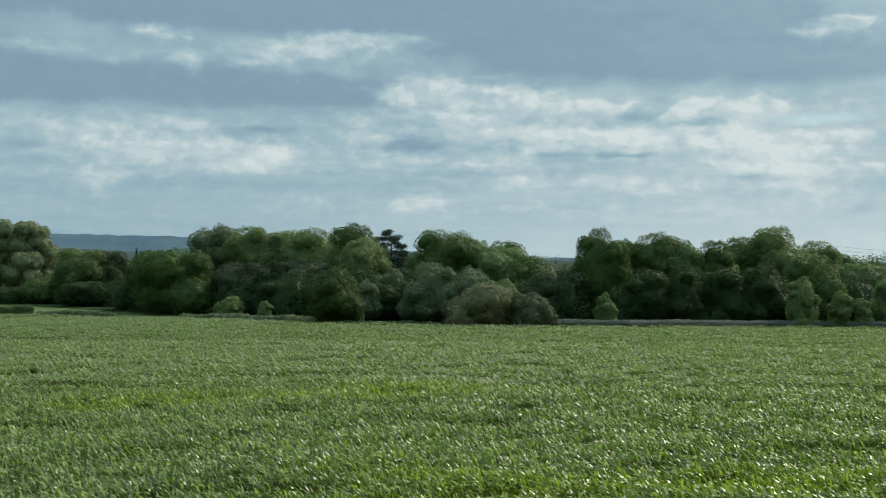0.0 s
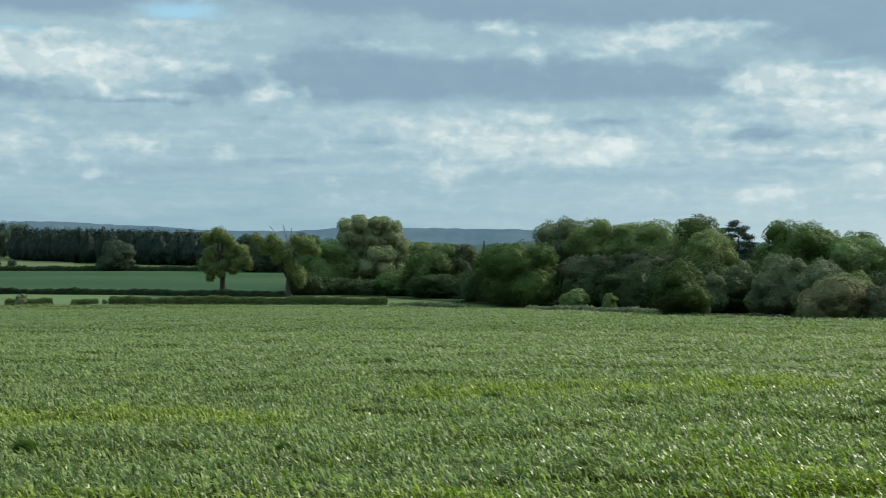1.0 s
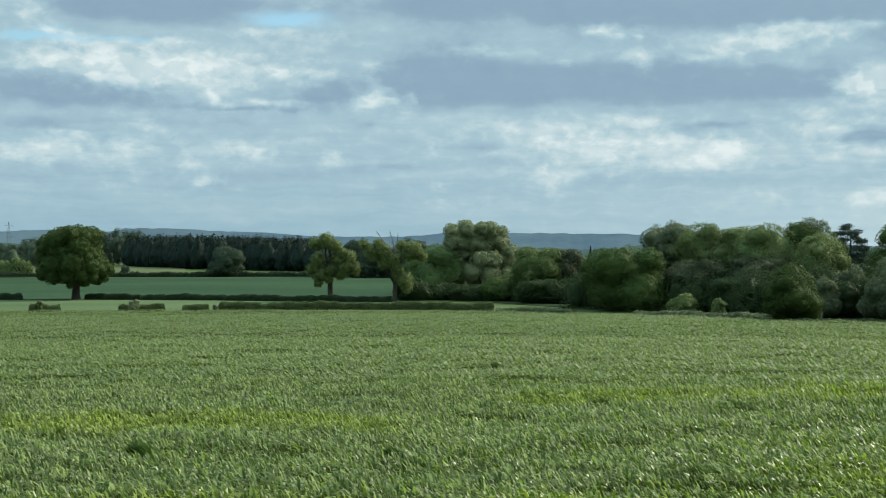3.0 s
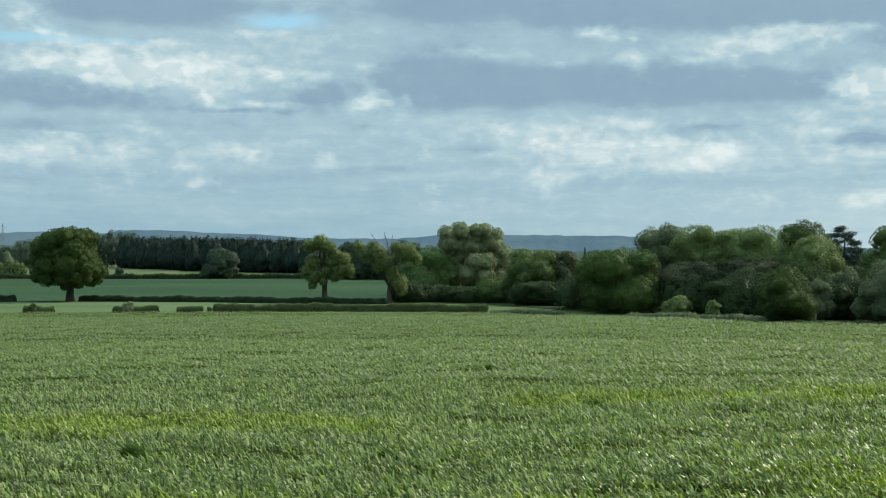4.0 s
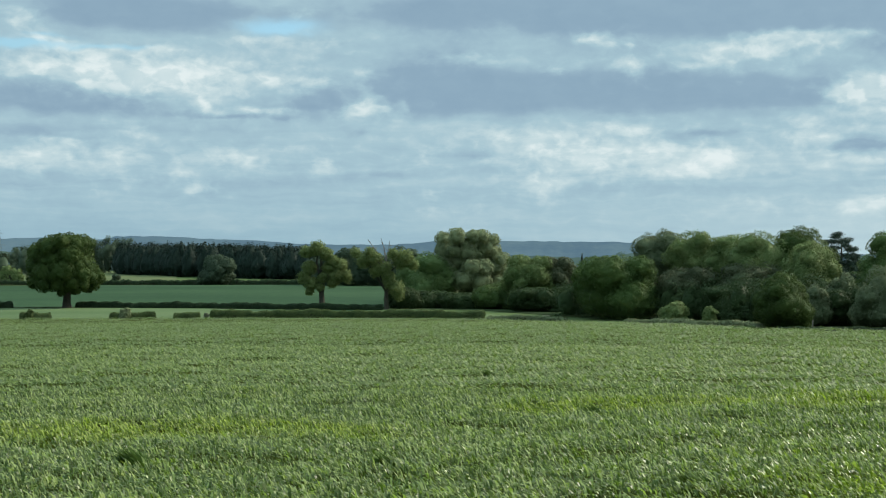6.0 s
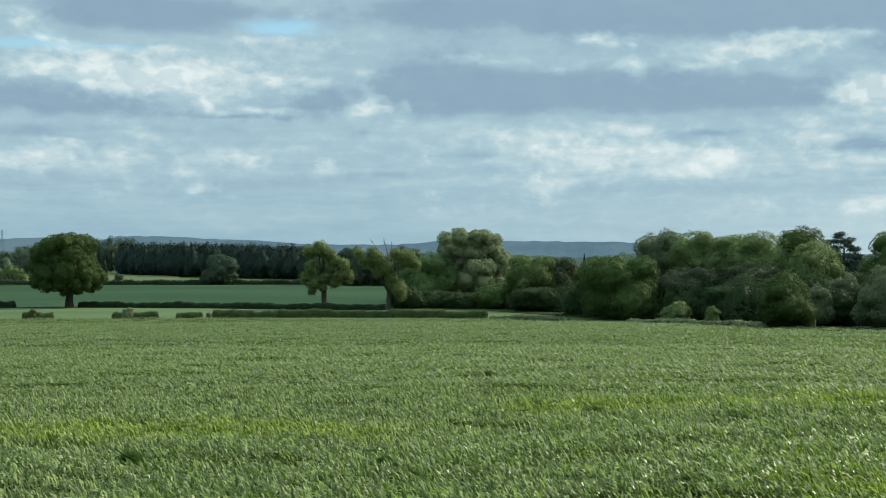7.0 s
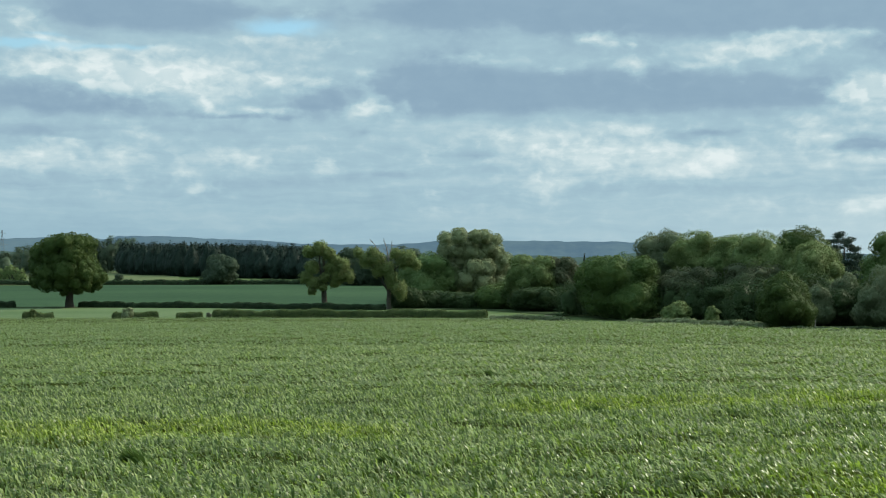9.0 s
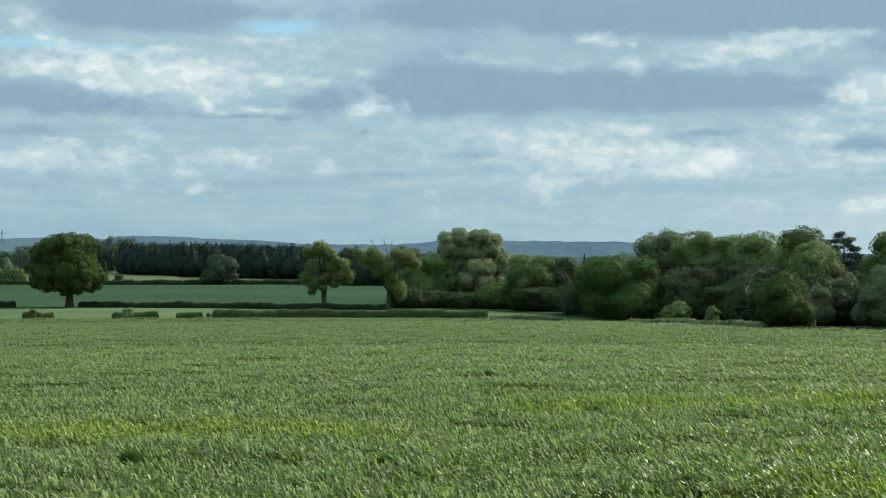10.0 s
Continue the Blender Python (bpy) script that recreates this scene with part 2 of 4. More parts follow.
    haze = k.ramp(high, 0.0, 4.0, 0.55, 0.0)
    col = k.mix(haze, col, k.mix(k.ramp(az, -8.0, 36.0), (0.268, 0.440, 0.535, 1), (0.74, 0.87, 0.87, 1)))
    bg = k.put("ShaderNodeBackground")
    k.link(col, bg.inputs[0])
    k.link(k.ramp(high, 12.0, 50.0, 1.0, 2.2), bg.inputs[1])
    k.link(bg.outputs[0], k.put("ShaderNodeOutputWorld").inputs[0])


make_sky()
sun = new("sun", bpy.data.lights.new("sun", "SUN"))
sun.data.energy, sun.data.angle, sun.data.color = 5.0, radians(0.6), (1.0, 0.93, 0.80)
a, b = radians(SUN_EAST), radians(SUN_HIGH)
sun.matrix_world = look((60 * math.sin(a) * math.cos(b), 60 * math.cos(a) * math.cos(b), 60 * math.sin(b)), (0, 0, 0))


# ---- materials ----
def material(name):
    m = bpy.data.materials.new(name)
    m.use_nodes = True
    m.node_tree.nodes.clear()
    return m, Nodes(m.node_tree)


def finish(k, shader):
    k.link(shader, k.put("ShaderNodeOutputMaterial").inputs[0])


def leafy(name, dark, pale, rough=0.6, through_light=0.30, clump=0.5, shine=0.06):
    """Leaves: two scales of colour, a little gloss, some light passing through."""
    m, k = material(name)
    geo = k.put("ShaderNodeNewGeometry")
    pos = geo.outputs["Position"]
    big = k.noise(pos, clump, 3.0)
    f = k.math("MULTIPLY_ADD", geo.outputs["Random Per Island"], 0.16, k.math("MULTIPLY_ADD", big, 1.4, -0.32), clamp=True)
    col = k.mix(f, (*dark, 1), (*pale, 1))
    p = k.put("ShaderNodeBsdfPrincipled")
    k.link(col, p.inputs["Base Color"])
    p.inputs["Roughness"].default_value, p.inputs["Specular IOR Level"].default_value = rough, shine
    t = k.put("ShaderNodeBsdfTranslucent")
    k.link(k.mix(0.5, col, (*pale, 1)), t.inputs[0])
    mx = k.put("ShaderNodeMixShader")
    mx.inputs[0].default_value = through_light
    k.link(p.outputs[0], mx.inputs[1]), k.link(t.outputs[0], mx.inputs[2])
    finish(k, mx.outputs[0])
    return m


def rough_surface(name, c0, c1, scale, fine, bump=0.3, rough=0.9, shine=0.04):
    """A matt surface with blotches, grain and relief."""
    m, k = material(name)
    pos = k.put("ShaderNodeNewGeometry").outputs["Position"]
    a, b = k.noise(pos, scale, 5.0), k.noise(pos, fine, 4.0, 0.65)
    f = k.ramp(k.math("MULTIPLY_ADD", b, 0.6, k.math("MULTIPLY", a, 0.7)), 0.35, 0.95)
    p = k.put("ShaderNodeBsdfPrincipled")
    k.link(k.mix(f, (*c0, 1), (*c1, 1)), p.inputs["Base Color"])
    p.inputs["Roughness"].default_value, p.inputs["Specular IOR Level"].default_value = rough, shine
    bp = k.put("ShaderNodeBump")
    bp.inputs["Strength"].default_value, bp.inputs["Distance"].default_value = bump, 0.1
    k.link(b, bp.inputs["Height"]), k.link(bp.outputs[0], p.inputs["Normal"])
    finish(k, p.outputs[0])
    return m


def crop_material(name, blade, gloss=0.33, spread=1.0, grey_mix=0.0):
    """Young wheat: blue-green leaves, with yellower bands where the stand is thin."""
    m, k = material(name)
    geo = k.put("ShaderNodeNewGeometry")
    sep = k.put("ShaderNodeSeparateXYZ")
    k.link(geo.outputs["Position"], sep.inputs[0])
    x, y = sep.outputs[0], sep.outputs[1]
    flat = k.xyz(k.math("MULTIPLY", x, 0.5), y)
    drift = k.noise(flat, 0.16, 4.0)
    broad = k.noise(k.xyz(k.math("MULTIPLY", x, 0.35), y), 0.045, 3.0)

    def patch(px, py, rx, ry):
        u = k.math("DIVIDE", k.math("SUBTRACT", x, px), rx)
        v = k.math("DIVIDE", k.math("SUBTRACT", y, py), ry)
        q = k.math("ADD", k.math("MULTIPLY", u, u), k.math("MULTIPLY", v, v))
        return k.math("EXPONENT", k.math("MULTIPLY", q, -1.0))

    thin = 0.0
    for row in YELLOW_PATCHES:
        thin = k.math("ADD", thin, patch(*row))
    thin = k.math("ADD", thin, k.ramp(drift, 0.47, 0.72, 0.0, 0.38))
    thin = k.ramp(k.math("MULTIPLY_ADD", k.math("SUBTRACT", drift, 0.5), 1.6, thin), 0.25, 1.0)
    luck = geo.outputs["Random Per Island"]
    # a few blades turn much paler: glints put into the leaf colour
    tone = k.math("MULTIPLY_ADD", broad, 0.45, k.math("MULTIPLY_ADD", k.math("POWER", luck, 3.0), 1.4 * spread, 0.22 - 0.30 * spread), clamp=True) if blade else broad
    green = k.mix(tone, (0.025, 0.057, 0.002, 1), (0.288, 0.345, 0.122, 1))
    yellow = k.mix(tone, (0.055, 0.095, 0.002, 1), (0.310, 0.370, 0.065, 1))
    # blended towards one grey-green, more so for the mid and far blades
    col = k.mix(grey_mix, k.mix(thin, green, yellow), (0.128, 0.178, 0.082, 1))
    # floor colour darkened to stand in for the shade between the blades
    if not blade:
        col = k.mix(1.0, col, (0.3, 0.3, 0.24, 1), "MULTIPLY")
    p = k.put("ShaderNodeBsdfPrincipled")
    k.link(col, p.inputs["Base Color"])
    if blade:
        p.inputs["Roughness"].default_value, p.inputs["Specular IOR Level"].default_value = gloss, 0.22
        t = k.put("ShaderNodeBsdfTranslucent")
        k.link(k.mix(1.0, col, (1.0, 1.25, 0.45, 1), "MULTIPLY"), t.inputs[0])
        mx = k.put("ShaderNodeMixShader")
        mx.inputs[0].default_value = 0.40
        k.link(p.outputs[0], mx.inputs[1]), k.link(t.outputs[0], mx.inputs[2])
        finish(k, mx.outputs[0])
    else:
        p.inputs["Roughness"].default_value, p.inputs["Specular IOR Level"].default_value = 0.9, 0.0
        bp = k.put("ShaderNodeBump")
        bp.inputs["Strength"].default_value, bp.inputs["Distance"].default_value = 0.9, 0.3
        k.link(k.noise(geo.outputs["Position"], 5.0, 4.0, 0.7), bp.inputs["Height"])
        k.link(bp.outputs[0], p.inputs["Normal"])
        finish(k, p.outputs[0])
    return m


# thin stands: centre east, centre north, half-width east, half-width north
YELLOW_PATCHES = ((-5.5, 41.0, 4.5, 2.8), (-12.0, 40.5, 3.5, 2.6), (12.5, 52.5, 5.5, 3.0), (5.0, 50.0, 3.5, 1.8), (15.0, 26.5, 5.0, 2.0), (8.5, 29.5, 2.5, 2.0), (0.0, 25.0, 14.0, 1.8), (16.5, 55.0, 4.0, 2.5))

LEAF = {
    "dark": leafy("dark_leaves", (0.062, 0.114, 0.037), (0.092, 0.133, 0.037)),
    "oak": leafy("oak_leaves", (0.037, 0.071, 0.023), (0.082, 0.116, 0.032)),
    # very dark leaves: the shade low in the wood is put into their colour
    "shadowed": leafy("shadowed_leaves", (0.030, 0.059, 0.022), (0.049, 0.071, 0.028)),
    "mid": leafy("green_leaves", (0.090, 0.158, 0.058), (0.161, 0.220, 0.078)),
    "olive": leafy("olive_leaves", (0.090, 0.149, 0.050), (0.173, 0.215, 0.080)),
    "yellow": leafy("yellow_green_leaves", (0.086, 0.142, 0.048), (0.198, 0.240, 0.090)),
    "grey": leafy("grey_green_leaves", (0.094, 0.132, 0.071), (0.162, 0.193, 0.104)),
    "willow": leafy("willow_leaves", (0.128, 0.164, 0.086), (0.268, 0.308, 0.160)),
    "ivy": leafy("ivy_and_lime_leaves", (0.084, 0.123, 0.044), (0.202, 0.251, 0.092)),
    "buff": leafy("buff_leaves", (0.121, 0.132, 0.066), (0.235, 0.235, 0.124)),
    "brown": leafy("russet_leaves", (0.075, 0.097, 0.052), (0.094, 0.105, 0.056)),
    "conifer": leafy("needles", (0.024, 0.043, 0.034), (0.059, 0.084, 0.057), through_light=0.1),
    "hedge": leafy("hedge_leaves", (0.042, 0.070, 0.026), (0.130, 0.165, 0.058), clump=0.8),
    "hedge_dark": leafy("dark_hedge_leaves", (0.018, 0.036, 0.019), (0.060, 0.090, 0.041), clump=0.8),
    "verge": leafy("verge_grass", (0.104, 0.136, 0.062), (0.203, 0.236, 0.126), clump=0.6),
    "dry": leafy("dry_grass", (0.105, 0.120, 0.098), (0.165, 0.175, 0.147), clump=0.4),
    # greyed leaf greens, with the haze of distance mixed into the colour
    "far": leafy("far_leaves", (0.048, 0.076, 0.050), (0.092, 0.126, 0.074), clump=0.08),
    # needles darkened all over: cloud shade is carried by this colour
    "plantation": leafy("plantation_needles", (0.014, 0.026, 0.019), (0.019, 0.034, 0.024), clump=0.05, through_light=0.1),
    "blossom": leafy("blossom", (0.100, 0.120, 0.080), (0.250, 0.270, 0.180), clump=0.6),
}
BARK = rough_surface("bark", (0.036, 0.034, 0.026), (0.090, 0.082, 0.064), 0.8, 6.0, 0.8)
DEAD_WOOD = rough_surface("dead_wood", (0.12, 0.115, 0.105), (0.20, 0.19, 0.17), 0.8, 6.0, 0.6)
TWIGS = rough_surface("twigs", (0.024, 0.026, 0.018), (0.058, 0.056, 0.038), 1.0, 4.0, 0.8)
GRASS = rough_surface("rough_grass", (0.040, 0.070, 0.022), (0.105, 0.140, 0.050), 0.05, 1.2)
MEADOW = rough_surface("pale_meadow", (0.056, 0.092, 0.038), (0.104, 0.140, 0.062), 0.03, 0.8)
# cereal green made darker; a cloud's shade on the field is in it
BARLEY = rough_surface("blue_green_cereal", (0.012, 0.034, 0.015), (0.042, 0.080, 0.034), 0.008, 0.4)
STUBBLE = rough_surface("yellow_green_pasture", (0.066, 0.090, 0.038), (0.106, 0.122, 0.054), 0.02, 0.5)
LITTER = rough_surface("leaf_litter", (0.030, 0.046, 0.022), (0.062, 0.082, 0.038), 0.2, 2.0, 0.6, 1.0, 0.0)
EARTH = rough_surface("trodden_earth", (0.12, 0.115, 0.07), (0.24, 0.22, 0.15), 0.3, 3.0)
STEEL = rough_surface("galvanised_steel", (0.20, 0.21, 0.22), (0.30, 0.31, 0.32), 0.3, 3.0, 0.1, 0.5)
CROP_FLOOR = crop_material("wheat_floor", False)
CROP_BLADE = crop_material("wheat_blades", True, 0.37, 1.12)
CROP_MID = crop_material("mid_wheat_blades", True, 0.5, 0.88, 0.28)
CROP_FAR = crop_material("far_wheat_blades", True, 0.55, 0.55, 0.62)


# ---- helpers of this scene ----
def ground_z(x, y):
    """The lie of the land: a bank at the viewpoint, a long gentle fall, then a plain that rises a little far off."""
    r = math.hypot(x, y)
    z = -4.9 * min(1.0, max(0.0, (r - 12) / 213))
    if r < 8:
        z += 2.6 * (0.5 + 0.5 * math.cos(math.pi * r / 8))
    return z + 2.7 * min(1.0, max(0.0, (r - 700) / 400))


def mesh_of(name, verts, faces, mat, smooth=False, normals=None):
    """verts: n x 3; faces: a list of arrays of equal-sided faces."""
    me = bpy.data.meshes.new(name)
    verts = np.asarray(verts, dtype=np.float32)
    blocks = [np.asarray(f, dtype=np.int32) for f in faces if len(f)]
    loops = np.concatenate([f.ravel() for f in blocks])
    sizes = np.concatenate([np.full(len(f), f.shape[1], dtype=np.int32) for f in blocks])
    starts = np.concatenate([[0], np.cumsum(sizes)[:-1]]).astype(np.int32)
    me.vertices.add(len(verts))
    me.vertices.foreach_set("co", verts.ravel())
    me.loops.add(len(loops))
    me.loops.foreach_set("vertex_index", loops)
    me.polygons.add(len(sizes))
    me.polygons.foreach_set("loop_start", starts)
    me.polygons.foreach_set("use_smooth", np.full(len(sizes), smooth, dtype=bool))
    me.update(calc_edges=True)
    me.materials.append(mat)
    if normals is not None:
        me.normals_split_custom_set_from_vertices(np.asarray(normals, dtype=np.float32))
    return me


def thing(name, x, y, label, category, group="", kind="", z=None):
    ob = new(name)
    ob.empty_display_size = 0.5
    ob.location = (x, y, ground_z(x, y) if z is None else z)
    return tagged(ob, label, category, group, kind)


def part(name, me, parent, label=""):
    ob = new(name, me)
    ob.parent = parent
    return tagged(ob, label) if label else ob


def unit(v):
    return v / np.maximum(np.linalg.norm(v, axis=1, keepdims=True), 1e-9)


def leaf_faces(rng, centres, normals, size, slim=0.6):
    """Small pointed leaf sprays at the given places, facing roughly along the normals."""
    n = len(centres)
    side = unit(np.cross(rng.normal(size=(n, 3)), normals))
    up = np.cross(normals, side)
    s = (size * rng.uniform(0.55, 1.4, n))[:, None]
    v = np.stack([centres - side * s - up * s * slim, centres + side * s * 0.8 - up * s * slim * 0.5, centres + up * s], 1)
    return v.reshape(-1, 3), np.arange(3 * n).reshape(n, 3)


def clump_leaves(rng, clumps, n, size, squash=0.85):
    """n leaf sprays shared among round clumps (x, y, z, radius, and the centre of the bough they belong to).
    Returns vertices, faces and soft normals that follow the boughs."""
    clumps = np.asarray(clumps, dtype=float)
    if clumps.shape[1] == 4:
        clumps = np.hstack([clumps, clumps[:, :3]])
    share = clumps[:, 3] ** 2
    idx = rng.choice(len(clumps), n, p=share / share.sum())
    d = unit(rng.normal(size=(n, 3)) + np.array((0, 0, 0.2)))
    off = d * (clumps[idx, 3] * np.minimum(1.25, np.abs(rng.normal(0.75, 0.3, n))))[:, None]
    off[:, 2] *= squash
    place = clumps[idx, :3] + off
    bough = unit(place - clumps[idx, 4:7] + 1e-4)
    soft = unit(1.0 * bough + 0.35 * d + (0, 0, 0.12) + 0.09 * rng.normal(size=(n, 3)))
    v, f = leaf_faces(rng, place, unit(soft + 0.22 * rng.normal(size=(n, 3))), size)
    return v, f, np.repeat(soft, 3, axis=0)


def ball(steps):
    """A round solid of small triangles: directions and faces."""
    bm = bmesh.new()
    bmesh.ops.create_icosphere(bm, subdivisions=steps, radius=1.0)
    v = np.array([q.co[:] for q in bm.verts])
    f = np.array([[q.index for q in t.verts] for t in bm.faces])
    bm.free()
    return unit(v), f


BALL, LUMP = ball(3), ball(2)


def buds(rng, count):
    """Directions spread evenly but unevenly sized, on which a crown swells."""
    i = np.arange(count) + 0.5
    z, a = 1 - 2 * i / count, 2.39996 * i
    s = np.sqrt(1 - z * z)
    d = np.column_stack([s * np.cos(a), s * np.sin(a), z]) + rng.normal(0, 0.55 / math.sqrt(count), (count, 3))
    turn = Euler(rng.uniform(0, 6.28, 3)).to_matrix()
    return unit(d @ np.array(turn))


def swelling(d, spots, wide):
    """How far each direction is swollen by the nearest bud (0 in the creases, 1 on top), and the lean of the surface there."""
    dots = d @ spots.T
    near = dots.argmax(axis=1)
    reach = wide * math.sqrt(4.0 / len(spots))
    away = (d - spots[near]) / reach
    return np.sqrt(np.clip(1 - (away ** 2).sum(1), 0, 1)), away


def crown_skin(d, shape, levels, box, taper):
    """Places and outward normals on a billowing crown for the directions d. shape: centre x, y, z, half-width, half-depth, height above, depth below."""
    x, y, z, rx, ry, up, down = shape
    r, lean = np.ones(len(d)), d * 1.3
    for spots, amount, tilt in levels:
        b, away = swelling(d, spots, 1.35)
        r += amount * (b - 0.72)
        lean += tilt * away
    full = (np.abs(d) ** box).sum(1) ** (-1 / box)
    span = np.column_stack([np.full(len(d), rx), np.full(len(d), ry), np.where(d[:, 2] > 0, up, down)])
    slim = 1 - np.array((taper, taper, 0.0)) * np.clip(d[:, 2:], 0, 1)
    return np.array((x, y, z)) + d * span * slim * (r * full)[:, None], unit(lean / span * span.mean())


def billows(rng, shapes, n, size, box=2.4, taper=0.1, fill=0.80, ragged=0.03):
    """n leaf sprays on the skin of the billowing masses of a crown, round a shaded inner mass. Returns vertices, faces and soft normals."""
    area = np.array([(q[3] + q[4]) * (q[5] + q[6]) for q in shapes])
    mids = np.array([(q[0], q[1], q[2] + 0.5 * (q[5] - q[6])) for q in shapes])
    spans = 0.74 * np.array([(q[3], q[4], 0.5 * (q[5] + q[6])) for q in shapes])
    verts, faces, normals, at = [], [], [], 0
    for i, (q, part_of) in enumerate(zip(shapes, area / area.sum())):
        m = max(40, int(1.28 * n * part_of))
        wide = 0.5 * (q[3] + q[4])
        levels = ((buds(rng, 14 if wide > 2.5 else 8), 0.55, 0.95), (buds(rng, 64 if wide > 2.5 else 30), 0.30, 0.95), (buds(rng, 300 if wide > 2.5 else 120), 0.12, 0.60))
        d = unit(rng.normal(size=(m, 3)))
        p, nor = crown_skin(d, q, levels, box, taper)
        centre = np.array(q[:3])
        p = centre + (p - centre) * (1 + ragged * np.clip(rng.normal(-0.3, 1.0, (m, 1)), -3.0, 1.3))
        inside = (((p[:, None] - mids) / spans) ** 2).sum(2) < 1
        inside[:, i] = False
        out = ~inside.any(axis=1)
        p, nor = p[out], nor[out]
        m = len(p)
        soft = unit(nor + 0.26 * rng.normal(size=(m, 3)))
        v, f = leaf_faces(rng, p, unit(nor + 0.45 * rng.normal(size=(m, 3))), size)
        verts.append(v), faces.append(f + at), normals.append(np.repeat(soft, 3, axis=0))
        at += len(v)
        if fill:
            bd, bf = BALL if wide > 2.5 else LUMP
            cp, cn = crown_skin(bd, q, levels[:2], box, taper)
            cp = centre + (cp - centre) * fill * rng.uniform(0.94, 1.05, (len(bd), 1))
            verts.append(cp), faces.append(bf + at), normals.append(unit(cn + 0.2 * rng.normal(size=cn.shape)))
            at += len(cp)
    return np.concatenate(verts), np.concatenate(faces), np.concatenate(normals)


def crown_shapes(rng, h, w, base, bush):
    """The masses of an ordinary crown: one large body, and a few boughs that break its outline."""
    low = 0.0 if bush else base * h
    mid = 0.32 * h if bush else low + 0.50 * (h - low)
    up, down = h - mid, mid - low
    out = [(0.0, 0.0, mid, 0.44 * w, 0.44 * w, 0.92 * up, 0.96 * down)]
    turn = rng.uniform(0, 6.28)
    for i in range(8 if bush else 10):
        a = turn + 2.4 * i
        r = w * rng.uniform(0.14, 0.30)
        z = mid + up * rng.uniform(-0.35, 0.60) if i else mid + up * 0.72
        off = (0.52 * w - 0.70 * r) * math.sqrt(max(0.05, 1 - max(0.0, (z - mid) / up) ** 2.2)) * rng.uniform(0.9, 1.06)
        z = max(z, 0.55 * r)
        out.append((off * math.cos(a), off * math.sin(a), z, r, r, min(0.9 * r, h - z), 0.9 * r))
    return out


def tube(points, radii, sides=6):
    """A tapered, bent tube."""
    pts = np.asarray(points, dtype=float)
    verts, faces = [], []
    ang = np.arange(sides) * 2 * math.pi / sides
    for i, (p, r) in enumerate(zip(pts, radii)):
        ax = unit((pts[min(i + 1, len(pts) - 1)] - pts[max(i - 1, 0)])[None])[0]
        u = np.cross(ax, (0.3, 0.9, 0.2))
        u /= np.linalg.norm(u)
        v = np.cross(ax, u)
        verts.append(p + r * (np.cos(ang)[:, None] * u + np.sin(ang)[:, None] * v))
        if i:
            a, b = (i - 1) * sides, i * sides
            faces += [(a + j, a + (j + 1) % sides, b + (j + 1) % sides, b + j) for j in range(sides)]
    return np.concatenate(verts), np.array(faces)


def joined(pieces):
    verts, faces, at = [], [], 0
    for v, f in pieces:
        verts.append(v)
        faces.append(f + at)
        at += len(v)
    return np.concatenate(verts), faces


def limbs(rng, h, w, top, targets, thick):
    """A tapered trunk with limbs that reach into the crown."""
    bend = rng.normal(0, 0.007 * h, (5, 2))
    bend[0] = 0
    zs = np.array((-0.25, 0.1, 0.3, 0.6, 1.0)) * top
    zs[0] = -0.3
    line = np.column_stack([bend, zs])
    out = [tube(line, thick * np.array((1.35, 1.0, 0.85, 0.6, 0.25)), 8)]
    for t in targets:
        f = rng.uniform(0.52, 0.92)
        i = min(3, int(f * 4))
        s = line[i] + (line[i + 1] - line[i]) * (f * 4 - i)
        e = np.array(t[:3])
        m = (s + e) / 2 + np.array((0, 0, 0.06 * h)) + rng.normal(0, 0.02 * h, 3)
        out.append(tube((s, m, e), thick * np.array((0.45, 0.28, 0.06)), 5))
    return out


